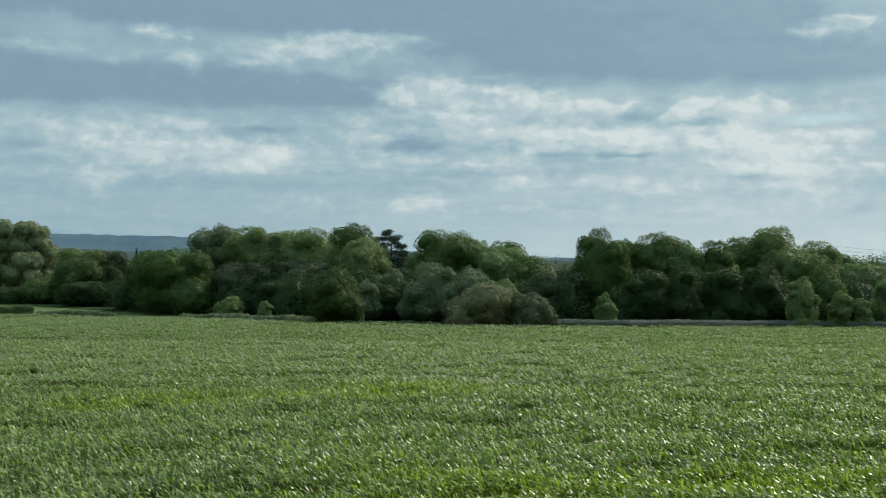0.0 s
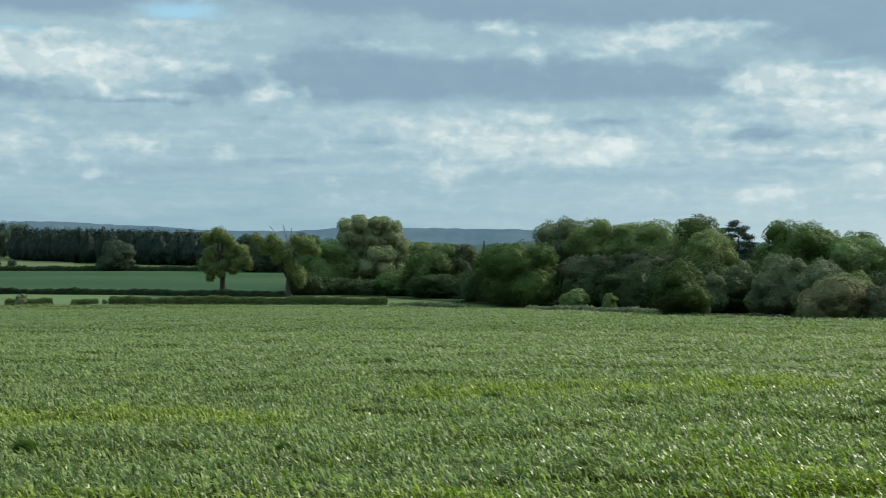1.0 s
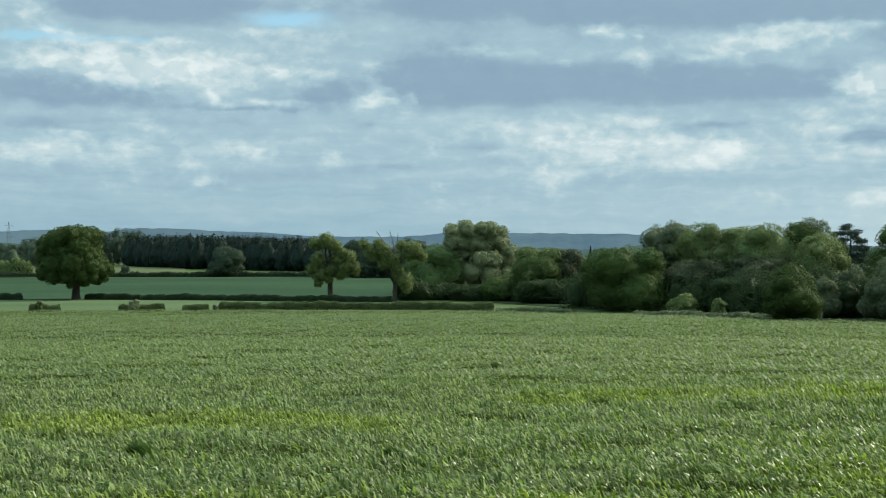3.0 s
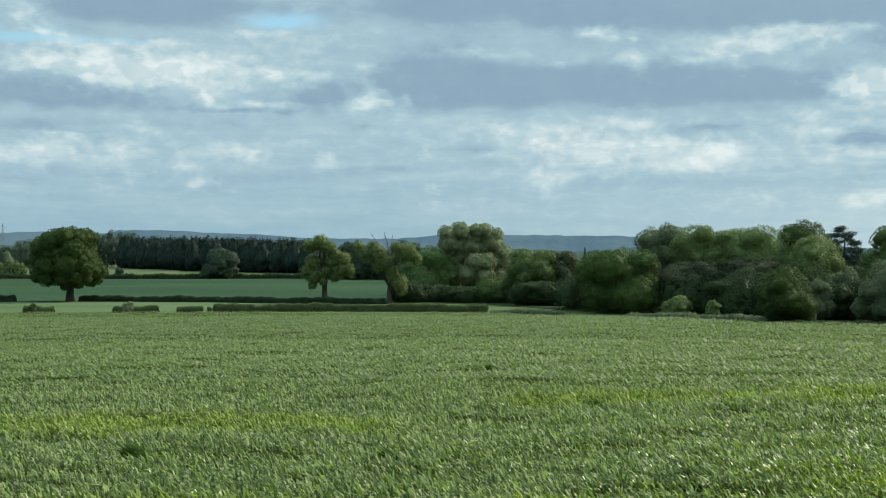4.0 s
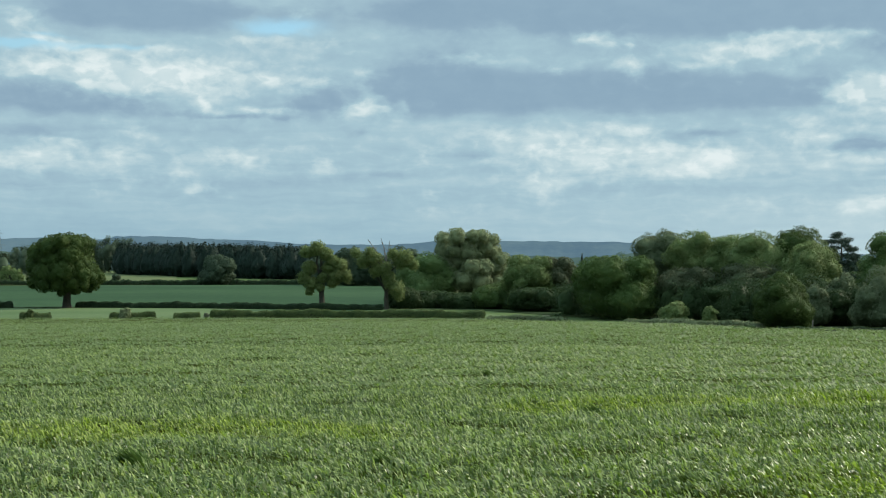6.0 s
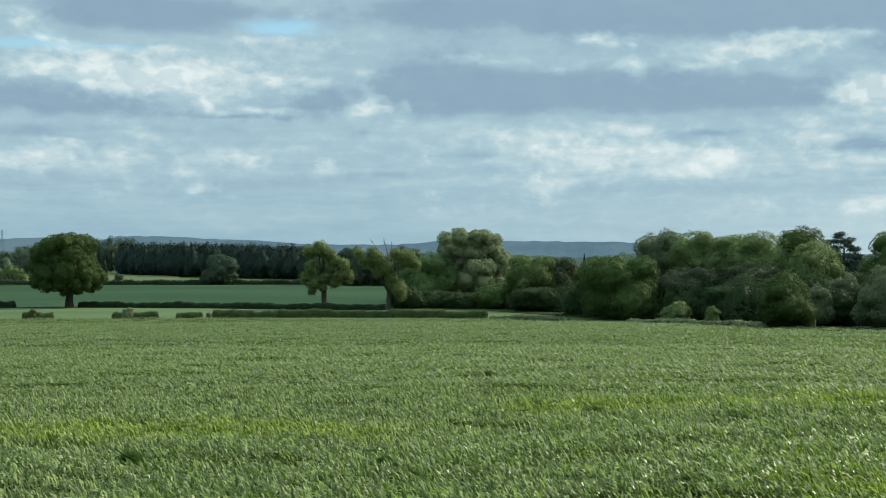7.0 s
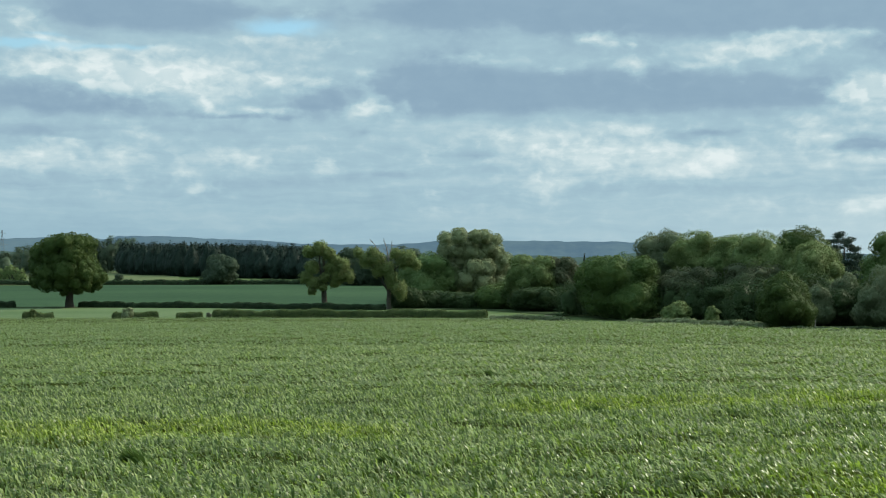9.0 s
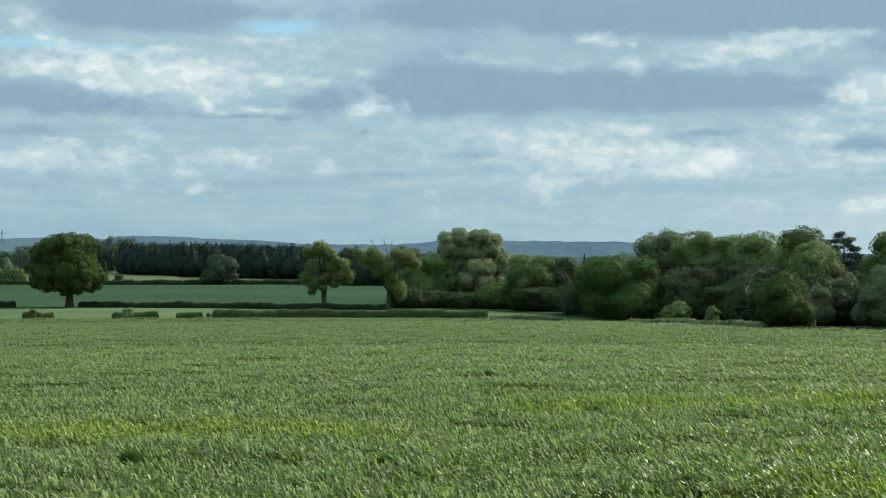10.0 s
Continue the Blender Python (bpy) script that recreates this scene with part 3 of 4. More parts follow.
def tree(name, label, x, y, h, w, style, leaves, seed, base=0.1, leaf=0.0, n=6000, lobes=(), thick=0.0, spikes=(), shelves=(), group="", fill=0.80, ragged=0.03):
    """One tree or bush of height h and crown width w: trunk with limbs, and a crown of leaf clumps."""
    rng = np.random.default_rng(seed)
    leaf = leaf or 0.00052 * math.hypot(x, y)
    n = int(n * 3.4)
    ob = thing(name, x, y, label, name.replace("_", " "), group)
    clumps, shapes = [], []
    if style == "bush":
        base = 0.0
    if lobes:
        for lx, lz, lr in lobes:
            deep = 0.36 * w * math.sqrt(max(0.08, 1 - (2 * lx / w) ** 2))
            for depth in (-1.0, 0.0, 1.0) if fill > 0.7 else (-0.4, 0.4):
                r = lr * (rng.uniform(0.82, 0.98) if fill > 0.7 else rng.uniform(0.70, 0.88))
                shapes.append((lx * (1 - 0.12 * abs(depth)), depth * deep * rng.uniform(0.7, 1.1), lz - 0.25 * lr * abs(depth), r, r, 0.95 * r, 0.95 * r))
    elif style == "cedar":
        for sx, sz, half in shelves:
            for j in range(int(10 * half) + 5):
                a, q = rng.uniform(0, 6.28), half * math.sqrt(rng.uniform(0, 1))
                clumps.append((sx + q * math.cos(a), 1.2 * q * math.sin(a), sz + 0.12 * q * math.cos(a) + rng.normal(0, 0.22), rng.uniform(0.5, 1.0)))
    elif style == "cone":
        for i in range(60):
            t = (i + rng.uniform(0, 1)) / 60
            reach = 0.5 * w * (1 - t) ** 0.9 * rng.uniform(0.6, 1.1)
            a = rng.uniform(0, 6.28)
            clumps.append((0.7 * reach * math.cos(a), 0.7 * reach * math.sin(a), h * (0.04 + 0.95 * t), 0.22 * w * (1 - t) + 0.12, 0, 0, h * t * 0.9))
    else:
        shapes = crown_shapes(rng, h, w, base, style == "bush")
    if shapes:
        v, f, nor = billows(rng, shapes, n, leaf, 2.1 if style == "bush" else 2.4, 0.26 if style == "bush" else 0.12, fill, ragged)
        v[:, 2] = np.where(v[:, 2] > 0.5 * h, 0.5 * h + (v[:, 2] - 0.5 * h) * 0.5 * h / (v[:, 2].max() - 0.5 * h), v[:, 2])
        clumps = shapes
    else:
        v, f, nor = clump_leaves(rng, clumps, n, leaf, 0.55 if style == "cedar" else 0.85)
    v[:, 2] = np.maximum(v[:, 2], 0.02)
    top = 0.75 * h if style not in ("cone", "cedar") else 0.96 * h
    pick = [clumps[i] for i in rng.choice(len(clumps), min(9, len(clumps)), replace=False) if clumps[i][2] > 0.3 * h]
    for i, (tv, tf) in enumerate(limbs(rng, h, w, top, pick, thick or 0.018 * h + 0.05)):
        kind = "limb" if i else "trunk"
        part(kind, mesh_of(kind, tv, [tf], BARK, True), ob)
    part("crown", mesh_of("crown", v, [f], LEAF[leaves], True, nor), ob)
    for sx, sz0, ex, ez in spikes:
        m = ((sx + ex) / 2 + 0.15, 0.2, (sz0 + ez) / 2)
        bits = [tube(((sx, 0, sz0), m, (ex, 0.3, ez)), (0.16, 0.1, 0.03), 5)]
        for q in range(5):
            g = rng.uniform(0.3, 0.95)
            p = np.array((sx + (ex - sx) * g, 0.2, sz0 + (ez - sz0) * g))
            bits.append(tube((p, p + np.array((rng.normal(0, 0.7), rng.normal(0, 0.5), rng.uniform(0.3, 1.0)))), (0.06, 0.02), 4))
        bv, bf = joined(bits)
        part("dead_branch", mesh_of("dead_branch", bv, bf, DEAD_WOOD, True), ob, "bare grey dead branch")
    return ob


def hedge(name, label, line, h, w, leaves, seed, leaf=0.15, per_metre=460, crest=0.18, inside=None):
    """A hedge along a line of (x, y): a twiggy core under a rough coat of leaves."""
    rng = np.random.default_rng(seed)
    line = np.asarray(line, dtype=float)
    seg = np.diff(line, axis=0)
    lens = np.linalg.norm(seg, axis=1)
    total = lens.sum()
    ob = thing(name, line[0, 0], line[0, 1], label, "hedge")
    z0 = ob.location.z

    def along(s):
        s = np.clip(s, 0, total - 1e-3)
        i = np.searchsorted(np.cumsum(lens), s, side="right")
        i = np.minimum(i, len(lens) - 1)
        r = s - np.concatenate([[0], np.cumsum(lens)])[i]
        d = seg[i] / lens[i][:, None]
        return line[i] + d * r[:, None], d

    def tall(s):
        return h * (1 + crest * (np.sin(s * 0.9 + seed) * 0.4 + np.sin(s * 0.37 + 2 * seed) * 0.6 + 0.4 * np.sin(s * 2.3 + 3 * seed)))

    n = int(total * per_metre)
    s, a = rng.uniform(0, total, n), rng.uniform(-0.1, math.pi + 0.1, n)
    end = np.minimum(1, np.minimum(s, total - s) / (0.5 * h) + 0.6)
    p, d = along(s)
    perp = np.column_stack([d[:, 1], -d[:, 0]])
    ca, sa = np.sign(np.cos(a)) * np.abs(np.cos(a)) ** 0.5, np.abs(np.sin(a)) ** 0.6
    rr = rng.uniform(0.82, 1.06, n)
    q = p + perp * (0.5 * w * ca * rr * end)[:, None]
    z = tall(s) * sa * rr * end
    ground = np.array([ground_z(*c) for c in q]) - z0
    cen = np.column_stack([q - line[0], ground + np.maximum(z, 0.03)])
    nor = unit(np.column_stack([perp * ca[:, None], sa]) + 0.3 * rng.normal(size=(n, 3)))
    v, f = leaf_faces(rng, cen, unit(nor + 0.4 * rng.normal(size=(n, 3))), leaf)
    part("foliage", mesh_of("foliage", v, [f], LEAF[leaves], True, np.repeat(nor, 3, axis=0)), ob)
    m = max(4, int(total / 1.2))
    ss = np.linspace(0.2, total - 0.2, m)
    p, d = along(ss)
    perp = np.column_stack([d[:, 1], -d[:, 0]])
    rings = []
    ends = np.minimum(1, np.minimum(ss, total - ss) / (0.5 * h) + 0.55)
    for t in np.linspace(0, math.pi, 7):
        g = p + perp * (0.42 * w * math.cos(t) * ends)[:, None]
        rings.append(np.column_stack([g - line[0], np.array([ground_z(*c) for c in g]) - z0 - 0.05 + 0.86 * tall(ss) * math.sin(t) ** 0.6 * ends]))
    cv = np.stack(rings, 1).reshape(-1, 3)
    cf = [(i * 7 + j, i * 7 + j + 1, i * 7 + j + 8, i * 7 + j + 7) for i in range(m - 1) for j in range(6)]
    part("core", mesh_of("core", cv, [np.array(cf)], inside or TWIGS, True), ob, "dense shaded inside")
    return ob


def at(bearing, d):
    """The point d metres from the viewpoint on a compass bearing, in degrees from north."""
    return d * math.sin(radians(bearing)), d * math.cos(radians(bearing))


# ---- ground ----
def land():
    rings = np.concatenate([np.linspace(0, 12, 9), np.geomspace(14, 4900, 90)])
    turn = np.radians(np.arange(0, 360, 2.5))
    verts = [(0, 0, ground_z(0, 0) - 0.06)]
    for r in rings[1:]:
        verts += [(r * math.sin(a), r * math.cos(a), ground_z(r, 0) - 0.06) for a in turn]
    k = len(turn)
    tri = [(0, 1 + (j + 1) % k, 1 + j) for j in range(k)]
    quad = [(1 + i * k + j, 1 + i * k + (j + 1) % k, 1 + (i + 1) * k + (j + 1) % k, 1 + (i + 1) * k + j)
            for i in range(len(rings) - 2) for j in range(k)]
    ob = new("ground", mesh_of("ground", verts, [np.array(tri), np.array(quad)], GRASS, True))
    tagged(ob, "rough green grassland reaching to the horizon", "ground", kind="structure")


def field(name, label, mat, west, east, near, far, lift, rows=24, cols=40):
    """A sheet of land between two bearings and between two edges given as functions of the bearing."""
    verts, faces = [], []
    for i in range(rows + 1):
        for j in range(cols + 1):
            b = west + (east - west) * j / cols
            n, f = near(b), far(b)
            x, y = at(b, n * (f / n) ** (i / rows))
            verts.append((x, y, ground_z(x, y) + lift))
    for i in range(rows):
        for j in range(cols):
            a = i * (cols + 1) + j
            faces.append((a, a + 1, a + cols + 2, a + cols + 1))
    ob = new(name, mesh_of(name, verts, [np.array(faces)], mat, True))
    return tagged(ob, label, "field", kind="structure")


def edge(b):
    """Distance to the far edge of the wheat on a bearing."""
    return float(np.interp(b, (-30, -16.1, -6.4, 1.5, 4.8, 9.1, 10.4, 13.5, 13.6, 18.0, 24.7, 29.1, 34.4, 45), (259, 253, 243, 238, 231, 213, 204, 183, 190, 176, 178, 188, 198, 202)))


land()
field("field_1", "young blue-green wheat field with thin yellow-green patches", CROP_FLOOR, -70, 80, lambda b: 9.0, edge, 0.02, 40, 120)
field("field_2", "pale green meadow strip between two hedges", MEADOW, -26, 8, lambda b: edge(b) + 1.5, lambda b: 318.0 - 1.2 * (b + 15) if b < -1.5 else max(edge(b) + 4, 302 - 11 * (b + 1.5)), 0.03, 24, 60)
field("field_3", "blue-green cereal field beyond the second hedge", BARLEY, -26, 1, lambda b: 322.0 - 1.2 * (b + 15), lambda b: 655.0, 0.04)
field("wood_floor", "shaded leaf litter and ivy under the trees", LITTER, -1.4, 42, lambda b: float(np.interp(b, (-1.4, 1.5, 3, 6, 7), (292, 288, 272, 246, edge(7) + 6))) if b < 7 else edge(b) + 5, lambda b: 420.0, 0.06)
field("field_4", "yellow-green pasture below the dark plantation", STUBBLE, -26, -10.4, lambda b: 672.0, lambda b: 1250.0, 0.3)


def swell(x, y):
    """How high the stand grows: clumps and hollows from one to ten metres across, between -1 and 1."""
    g = np.random.default_rng(9)
    out = np.zeros(len(x))
    for wave, amp in ((9.0, 0.3), (5.0, 0.3), (3.0, 0.3), (1.9, 0.25), (1.2, 0.2)):
        for _ in range(3):
            a = g.uniform(0, 6.28)
            u, v = x * math.cos(a) + y * math.sin(a), y * math.cos(a) - x * math.sin(a)
            out += amp * np.sin(6.28 * u / wave + g.uniform(0, 6.28) + 1.4 * np.sin(6.28 * v / (wave * 1.7)))
    return np.clip(out / 1.3, -1, 1)


def wheat(name, label, seed, r0, r1, per_m2, length, width, joints, mat):
    """A stand of wheat leaves, bent over by the wind."""
    rng = np.random.default_rng(seed)
    b0, b1 = radians(-19.5), radians(37.0)
    n = int(per_m2 * 0.5 * (b1 - b0) * (r1 * r1 - r0 * r0))
    b = rng.uniform(b0, b1, n)
    r = np.sqrt(rng.uniform(r0 * r0, r1 * r1, n))
    keep = r < np.array([edge(q) for q in np.degrees(b)]) - 0.5
    b, r = b[keep], r[keep]
    n = len(b)
    root = np.column_stack([r * np.sin(b), r * np.cos(b), -4.9 * np.clip((r - 12) / 213, 0, 1)])
    stand = 0.22 + 0.15 * swell(root[:, 0] * 0.55, root[:, 1]) + rng.normal(0, 0.04, n)
    root[:, 2] += np.maximum(0.02, stand - 0.06)
    lean = rng.normal(math.pi * 0.90, 0.65, n)
    flat = np.column_stack([np.cos(lean), np.sin(lean), np.zeros(n)])
    side = np.column_stack([-np.sin(lean), np.cos(lean), np.zeros(n)])
    twist = rng.normal(0, 0.35, n)[:, None]
    ln = (length * rng.uniform(0.6, 1.3, n))[:, None]
    wd = (0.5 * width * rng.uniform(0.7, 1.3, n))[:, None]
    up = np.array((0, 0, 1.0))
    rise = rng.uniform(0.22, 1.15, n)[:, None]
    mid = root + ln * (0.22 * flat + rise * 0.55 * up)
    tip = mid + ln * ((0.75 - 0.3 * rise) * flat + (rise - 0.62) * 0.75 * up)
    sd = side + twist * up
    if joints:
        v = np.stack([root - sd * wd * 0.6, root + sd * wd * 0.6, mid - sd * wd, mid + sd * wd, tip], 1).reshape(-1, 3)
        i = np.arange(n)[:, None] * 5
        faces = [i + np.array((0, 1, 3, 2)), i + np.array((2, 3, 4))]
    else:
        v = np.stack([0.5 * (root + mid) - sd * wd, 0.5 * (root + mid) + sd * wd, tip], 1).reshape(-1, 3)
        faces = [np.arange(3 * n).reshape(n, 3)]
    ob = new(name, mesh_of(name, v, faces, mat))
    return tagged(ob, label, "wheat crop", "wind-blown wheat", "stuff")


SWAYING = []
for s in range(3):
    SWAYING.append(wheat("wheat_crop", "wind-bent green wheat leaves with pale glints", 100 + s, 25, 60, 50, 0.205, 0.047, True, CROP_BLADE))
wheat("wheat_crop", "wind-bent green wheat leaves at the foot of the bank", 150, 9, 25, 40, 0.27, 0.05, False, CROP_BLADE)
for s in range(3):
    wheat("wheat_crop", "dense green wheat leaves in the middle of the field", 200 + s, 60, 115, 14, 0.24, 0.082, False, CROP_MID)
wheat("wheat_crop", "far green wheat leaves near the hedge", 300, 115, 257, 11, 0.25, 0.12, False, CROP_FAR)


# ---- hills ----
def hill(name, label, d, bearings, elevations, mat, depth, seed, rough):
    """A long wooded ridge."""
    rng = np.random.default_rng(seed)
    n = 700
    bs = np.linspace(bearings[0], bearings[-1], n)
    top = d * np.tan(np.radians(np.interp(bs, bearings, elevations))) + EYE[2]
    bump = np.interp(bs, np.linspace(bs[0], bs[-1], n // 2), rng.normal(0, rough * 0.5, n // 2)) + np.interp(bs, np.linspace(bs[0], bs[-1], 60), rng.normal(0, rough, 60))
    top = top + bump
    verts, faces = [], []
    levels = ((-0.9, 0.0), (-0.45, 0.45), (-0.15, 0.85), (0.0, 1.0), (0.4, 0.7))
    for i, b in enumerate(bs):
        for o, f in levels:
            x, y = at(b, d + o * depth)
            verts.append((x, y, -5.5 + (top[i] + 5.5) * f + (rng.normal(0, rough * 0.8) if 0 < f < 1 else 0)))
    k = len(levels)
    for i in range(n - 1):
        for j in range(k - 1):
            a = i * k + j
            faces.append((a, a + k, a + k + 1, a + 1))
    ob = new(name, mesh_of(name, verts, [np.array(faces)], mat, True))
    tagged(ob, label, "hills", kind="structure")


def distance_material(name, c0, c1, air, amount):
    """Woods kilometres away, with the blue haze mixed into the surface as a glow."""
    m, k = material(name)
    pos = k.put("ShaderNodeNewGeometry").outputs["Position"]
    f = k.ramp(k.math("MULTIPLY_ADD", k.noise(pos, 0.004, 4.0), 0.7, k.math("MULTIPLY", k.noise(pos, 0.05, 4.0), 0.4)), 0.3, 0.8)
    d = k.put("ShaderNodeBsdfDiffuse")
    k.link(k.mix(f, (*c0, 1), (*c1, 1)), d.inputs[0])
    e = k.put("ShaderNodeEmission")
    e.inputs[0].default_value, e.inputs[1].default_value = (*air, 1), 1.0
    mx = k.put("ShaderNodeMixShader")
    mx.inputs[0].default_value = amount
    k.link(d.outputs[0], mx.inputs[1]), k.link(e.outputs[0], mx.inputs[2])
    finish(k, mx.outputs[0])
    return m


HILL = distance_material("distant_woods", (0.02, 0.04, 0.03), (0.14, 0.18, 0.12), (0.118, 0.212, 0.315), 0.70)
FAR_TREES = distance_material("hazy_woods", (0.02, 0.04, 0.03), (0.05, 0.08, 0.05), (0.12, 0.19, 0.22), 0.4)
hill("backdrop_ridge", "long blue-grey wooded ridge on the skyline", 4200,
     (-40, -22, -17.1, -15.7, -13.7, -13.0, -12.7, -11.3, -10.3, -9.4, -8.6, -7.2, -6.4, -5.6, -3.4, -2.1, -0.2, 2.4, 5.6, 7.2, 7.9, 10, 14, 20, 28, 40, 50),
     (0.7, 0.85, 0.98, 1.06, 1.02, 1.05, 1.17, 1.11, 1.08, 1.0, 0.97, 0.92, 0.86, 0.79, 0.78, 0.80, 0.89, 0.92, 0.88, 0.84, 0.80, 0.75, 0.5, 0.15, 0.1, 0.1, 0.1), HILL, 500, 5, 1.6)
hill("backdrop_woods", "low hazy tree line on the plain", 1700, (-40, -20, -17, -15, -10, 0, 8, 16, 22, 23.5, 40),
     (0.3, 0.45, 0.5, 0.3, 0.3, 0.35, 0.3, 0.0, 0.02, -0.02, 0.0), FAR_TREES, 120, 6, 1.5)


# ---- far wood behind the cereal fields ----
def wood(name, label, spots, leaves, leaf, seed, per_tree, calm=0.0):
    """A dense far wood as one mass of crowns."""
    rng = np.random.default_rng(seed)
    clumps = []
    for x, y, h, w in spots:
        g = ground_z(x, y)
        for i in range(14):
            t = (i + rng.uniform(0, 1)) / 14
            reach = 0.5 * w * math.sqrt(max(0.0, 1 - t ** 2.4)) * (0.86 + 0.14 * min(1, t * 3))
            a = rng.uniform(0, 6.28)
            clumps.append((x + reach * math.cos(a) * 0.7, y + reach * math.sin(a) * 0.7, g + h * t * 0.93 + 0.3, w * 0.2, x, y, g + h * t * 0.75))
    v, f, nor = clump_leaves(rng, clumps, per_tree * len(spots), leaf)
    bd, bf = LUMP
    for x, y, h, w in spots:
        q = bd * (0.20 * w, 0.20 * w, 0.40 * h) * rng.uniform(0.88, 1.08, (len(bd), 1)) + (x, y, ground_z(x, y) + 0.44 * h)
        f, v, nor = np.concatenate([f, bf + len(v)]), np.concatenate([v, q]), np.concatenate([nor, unit(bd + 0.25 * rng.normal(size=bd.shape))])
    ob = new(name, mesh_of(name, v, [f], LEAF[leaves], True, unit(nor + (0.0, 0.0, calm))))
    tagged(ob, label, "wood", kind="stuff")


def plantation(name, label, spots, leaves, leaf, seed, per_tree):
    """Close-planted conifers: pointed crowns that touch one another down to the ground."""
    rng = np.random.default_rng(seed)
    shapes = [(x, y, ground_z(x, y) + 0.40 * h, 0.55 * w, 0.55 * w, 0.49 * h, 0.40 * h) for x, y, h, w in spots]
    v, f, nor = billows(rng, shapes, per_tree * len(spots), leaf, 2.0, 0.45, 0.86, 0.06)
    ob = new(name, mesh_of(name, v, [f], LEAF[leaves], True, unit(nor + (0.0, 0.0, 0.5))))
    tagged(ob, label, "wood", kind="stuff")


rng = np.random.default_rng(77)
spots = [(*at(b, np.interp(b, (-13, -10, -5), (1040, 900, 790)) + rng.uniform(0, 70)), np.interp(b, (-13, -5), (23, 19)) + rng.uniform(-1, 1), rng.uniform(8, 12)) for b in np.linspace(-12.6, -4.6, 150)]
plantation("plantation", "dense dark conifer plantation beyond the cereal field", spots, "plantation", 0.42, 41, 750)
spots = [(*at(b, 1070 + rng.uniform(0, 60)), rng.uniform(24, 28), rng.uniform(14, 18)) for b in np.linspace(-14.4, -12.2, 9)]
wood("far_copse", "brown-green deciduous copse beside the plantation", spots, "far", 0.5, 42, 3200, 0.5)
spots = [(*at(b, 900 + rng.uniform(0, 120)), rng.uniform(11, 20), rng.uniform(12, 18)) for b in np.linspace(-21, -15.4, 16)]
wood("far_copse", "hazy green trees at the far end of the pasture", spots, "far", 0.5, 43, 2600, 0.5)
spots = [(*at(b, 345 + rng.uniform(0, 40)), rng.uniform(7, 11), rng.uniform(6, 10)) for b in np.linspace(-1.5, 9.5, 30)]
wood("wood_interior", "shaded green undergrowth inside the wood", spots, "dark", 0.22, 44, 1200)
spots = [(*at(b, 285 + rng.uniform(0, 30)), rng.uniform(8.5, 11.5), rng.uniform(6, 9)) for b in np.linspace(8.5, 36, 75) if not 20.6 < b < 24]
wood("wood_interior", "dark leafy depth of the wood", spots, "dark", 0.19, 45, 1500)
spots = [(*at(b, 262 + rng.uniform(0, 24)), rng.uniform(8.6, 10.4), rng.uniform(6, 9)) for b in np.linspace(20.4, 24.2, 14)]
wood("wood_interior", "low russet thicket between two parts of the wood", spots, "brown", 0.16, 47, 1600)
# added filler behind the wood edge, with the shade in its leaf colour
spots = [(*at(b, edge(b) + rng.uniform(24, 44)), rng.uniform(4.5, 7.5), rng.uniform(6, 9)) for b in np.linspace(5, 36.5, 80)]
wood("wood_interior", "dense undergrowth below the crowns, coloured dark as if shaded", spots, "shadowed", 0.16, 46, 1500)

# ---- hedges ----
hedge("hedge", "short clipped green hedge between two field gaps", [at(-16.3, 252), at(-15.15, 251.5)], 1.1, 2.0, "hedge", 1)
hedge("hedge", "short overgrown hedge with a pale bush in it", [at(-12.95, 251), at(-11.2, 250.5)], 1.05, 2.0, "hedge", 2)
hedge("hedge", "short clipped hedge beside a field gap", [at(-10.5, 250), at(-9.5, 249.5)], 0.95, 1.9, "hedge", 3)
hedge("hedge", "long clipped hedge of hawthorn along the wheat field", [at(-9.1, 249.5), at(-5, 248), at(-1, 245), at(1.75, 242.5)], 1.3, 2.0, "hedge", 4)
hedge("hedge", "dark clipped hedge before the cereal field", [at(-19.5, 322), at(-16.55, 320)], 1.35, 1.6, "hedge_dark", 5)
hedge("hedge", "long dark clipped hedge before the cereal field", [at(-14.2, 318), at(-9, 305), at(-5.2, 292), at(-2.3, 288)], 1.15, 1.6, "hedge_dark", 6)
hedge("hedge", "low dark hedge on the far side of the cereal field", [at(-21, 690), at(-12, 668), at(-5, 655)], 2.0, 3.0, "hedge_dark", 7, 0.4, 70)

hedge("grass_verge", "pale rough grass verge along the wood edge", [at(b, edge(b) + 2.2) for b in (7.4, 9.0, 11.0, 12.9)], 0.7, 2.0, "verge", 8, 0.22, 160, 0.3)
hedge("grass_verge", "low grass verge at the end of the hedge", [at(b, edge(b) + 3) for b in (1.9, 3.4, 5.0)], 0.6, 1.8, "verge", 9, 0.2, 90, 0.4)
hedge("dry_bank", "grey bank of dry grass beside the dark wood", [at(b, edge(b) + 3) for b in (21.5, 25, 29, 33, 37)], 0.95, 1.6, "dry", 10, 0.08, 330, 0.05, LEAF["dry"])
# dark strip put in for the shadow line at the far wheat edge
hedge("shaded_verge", "low weed strip along the wheat, coloured dark like shade", [at(b, edge(b) + 0.8) for b in (13.2, 17, 21, 25, 29, 33, 37)], 0.4, 0.8, "hedge_dark", 11, 0.16, 90, 0.3)

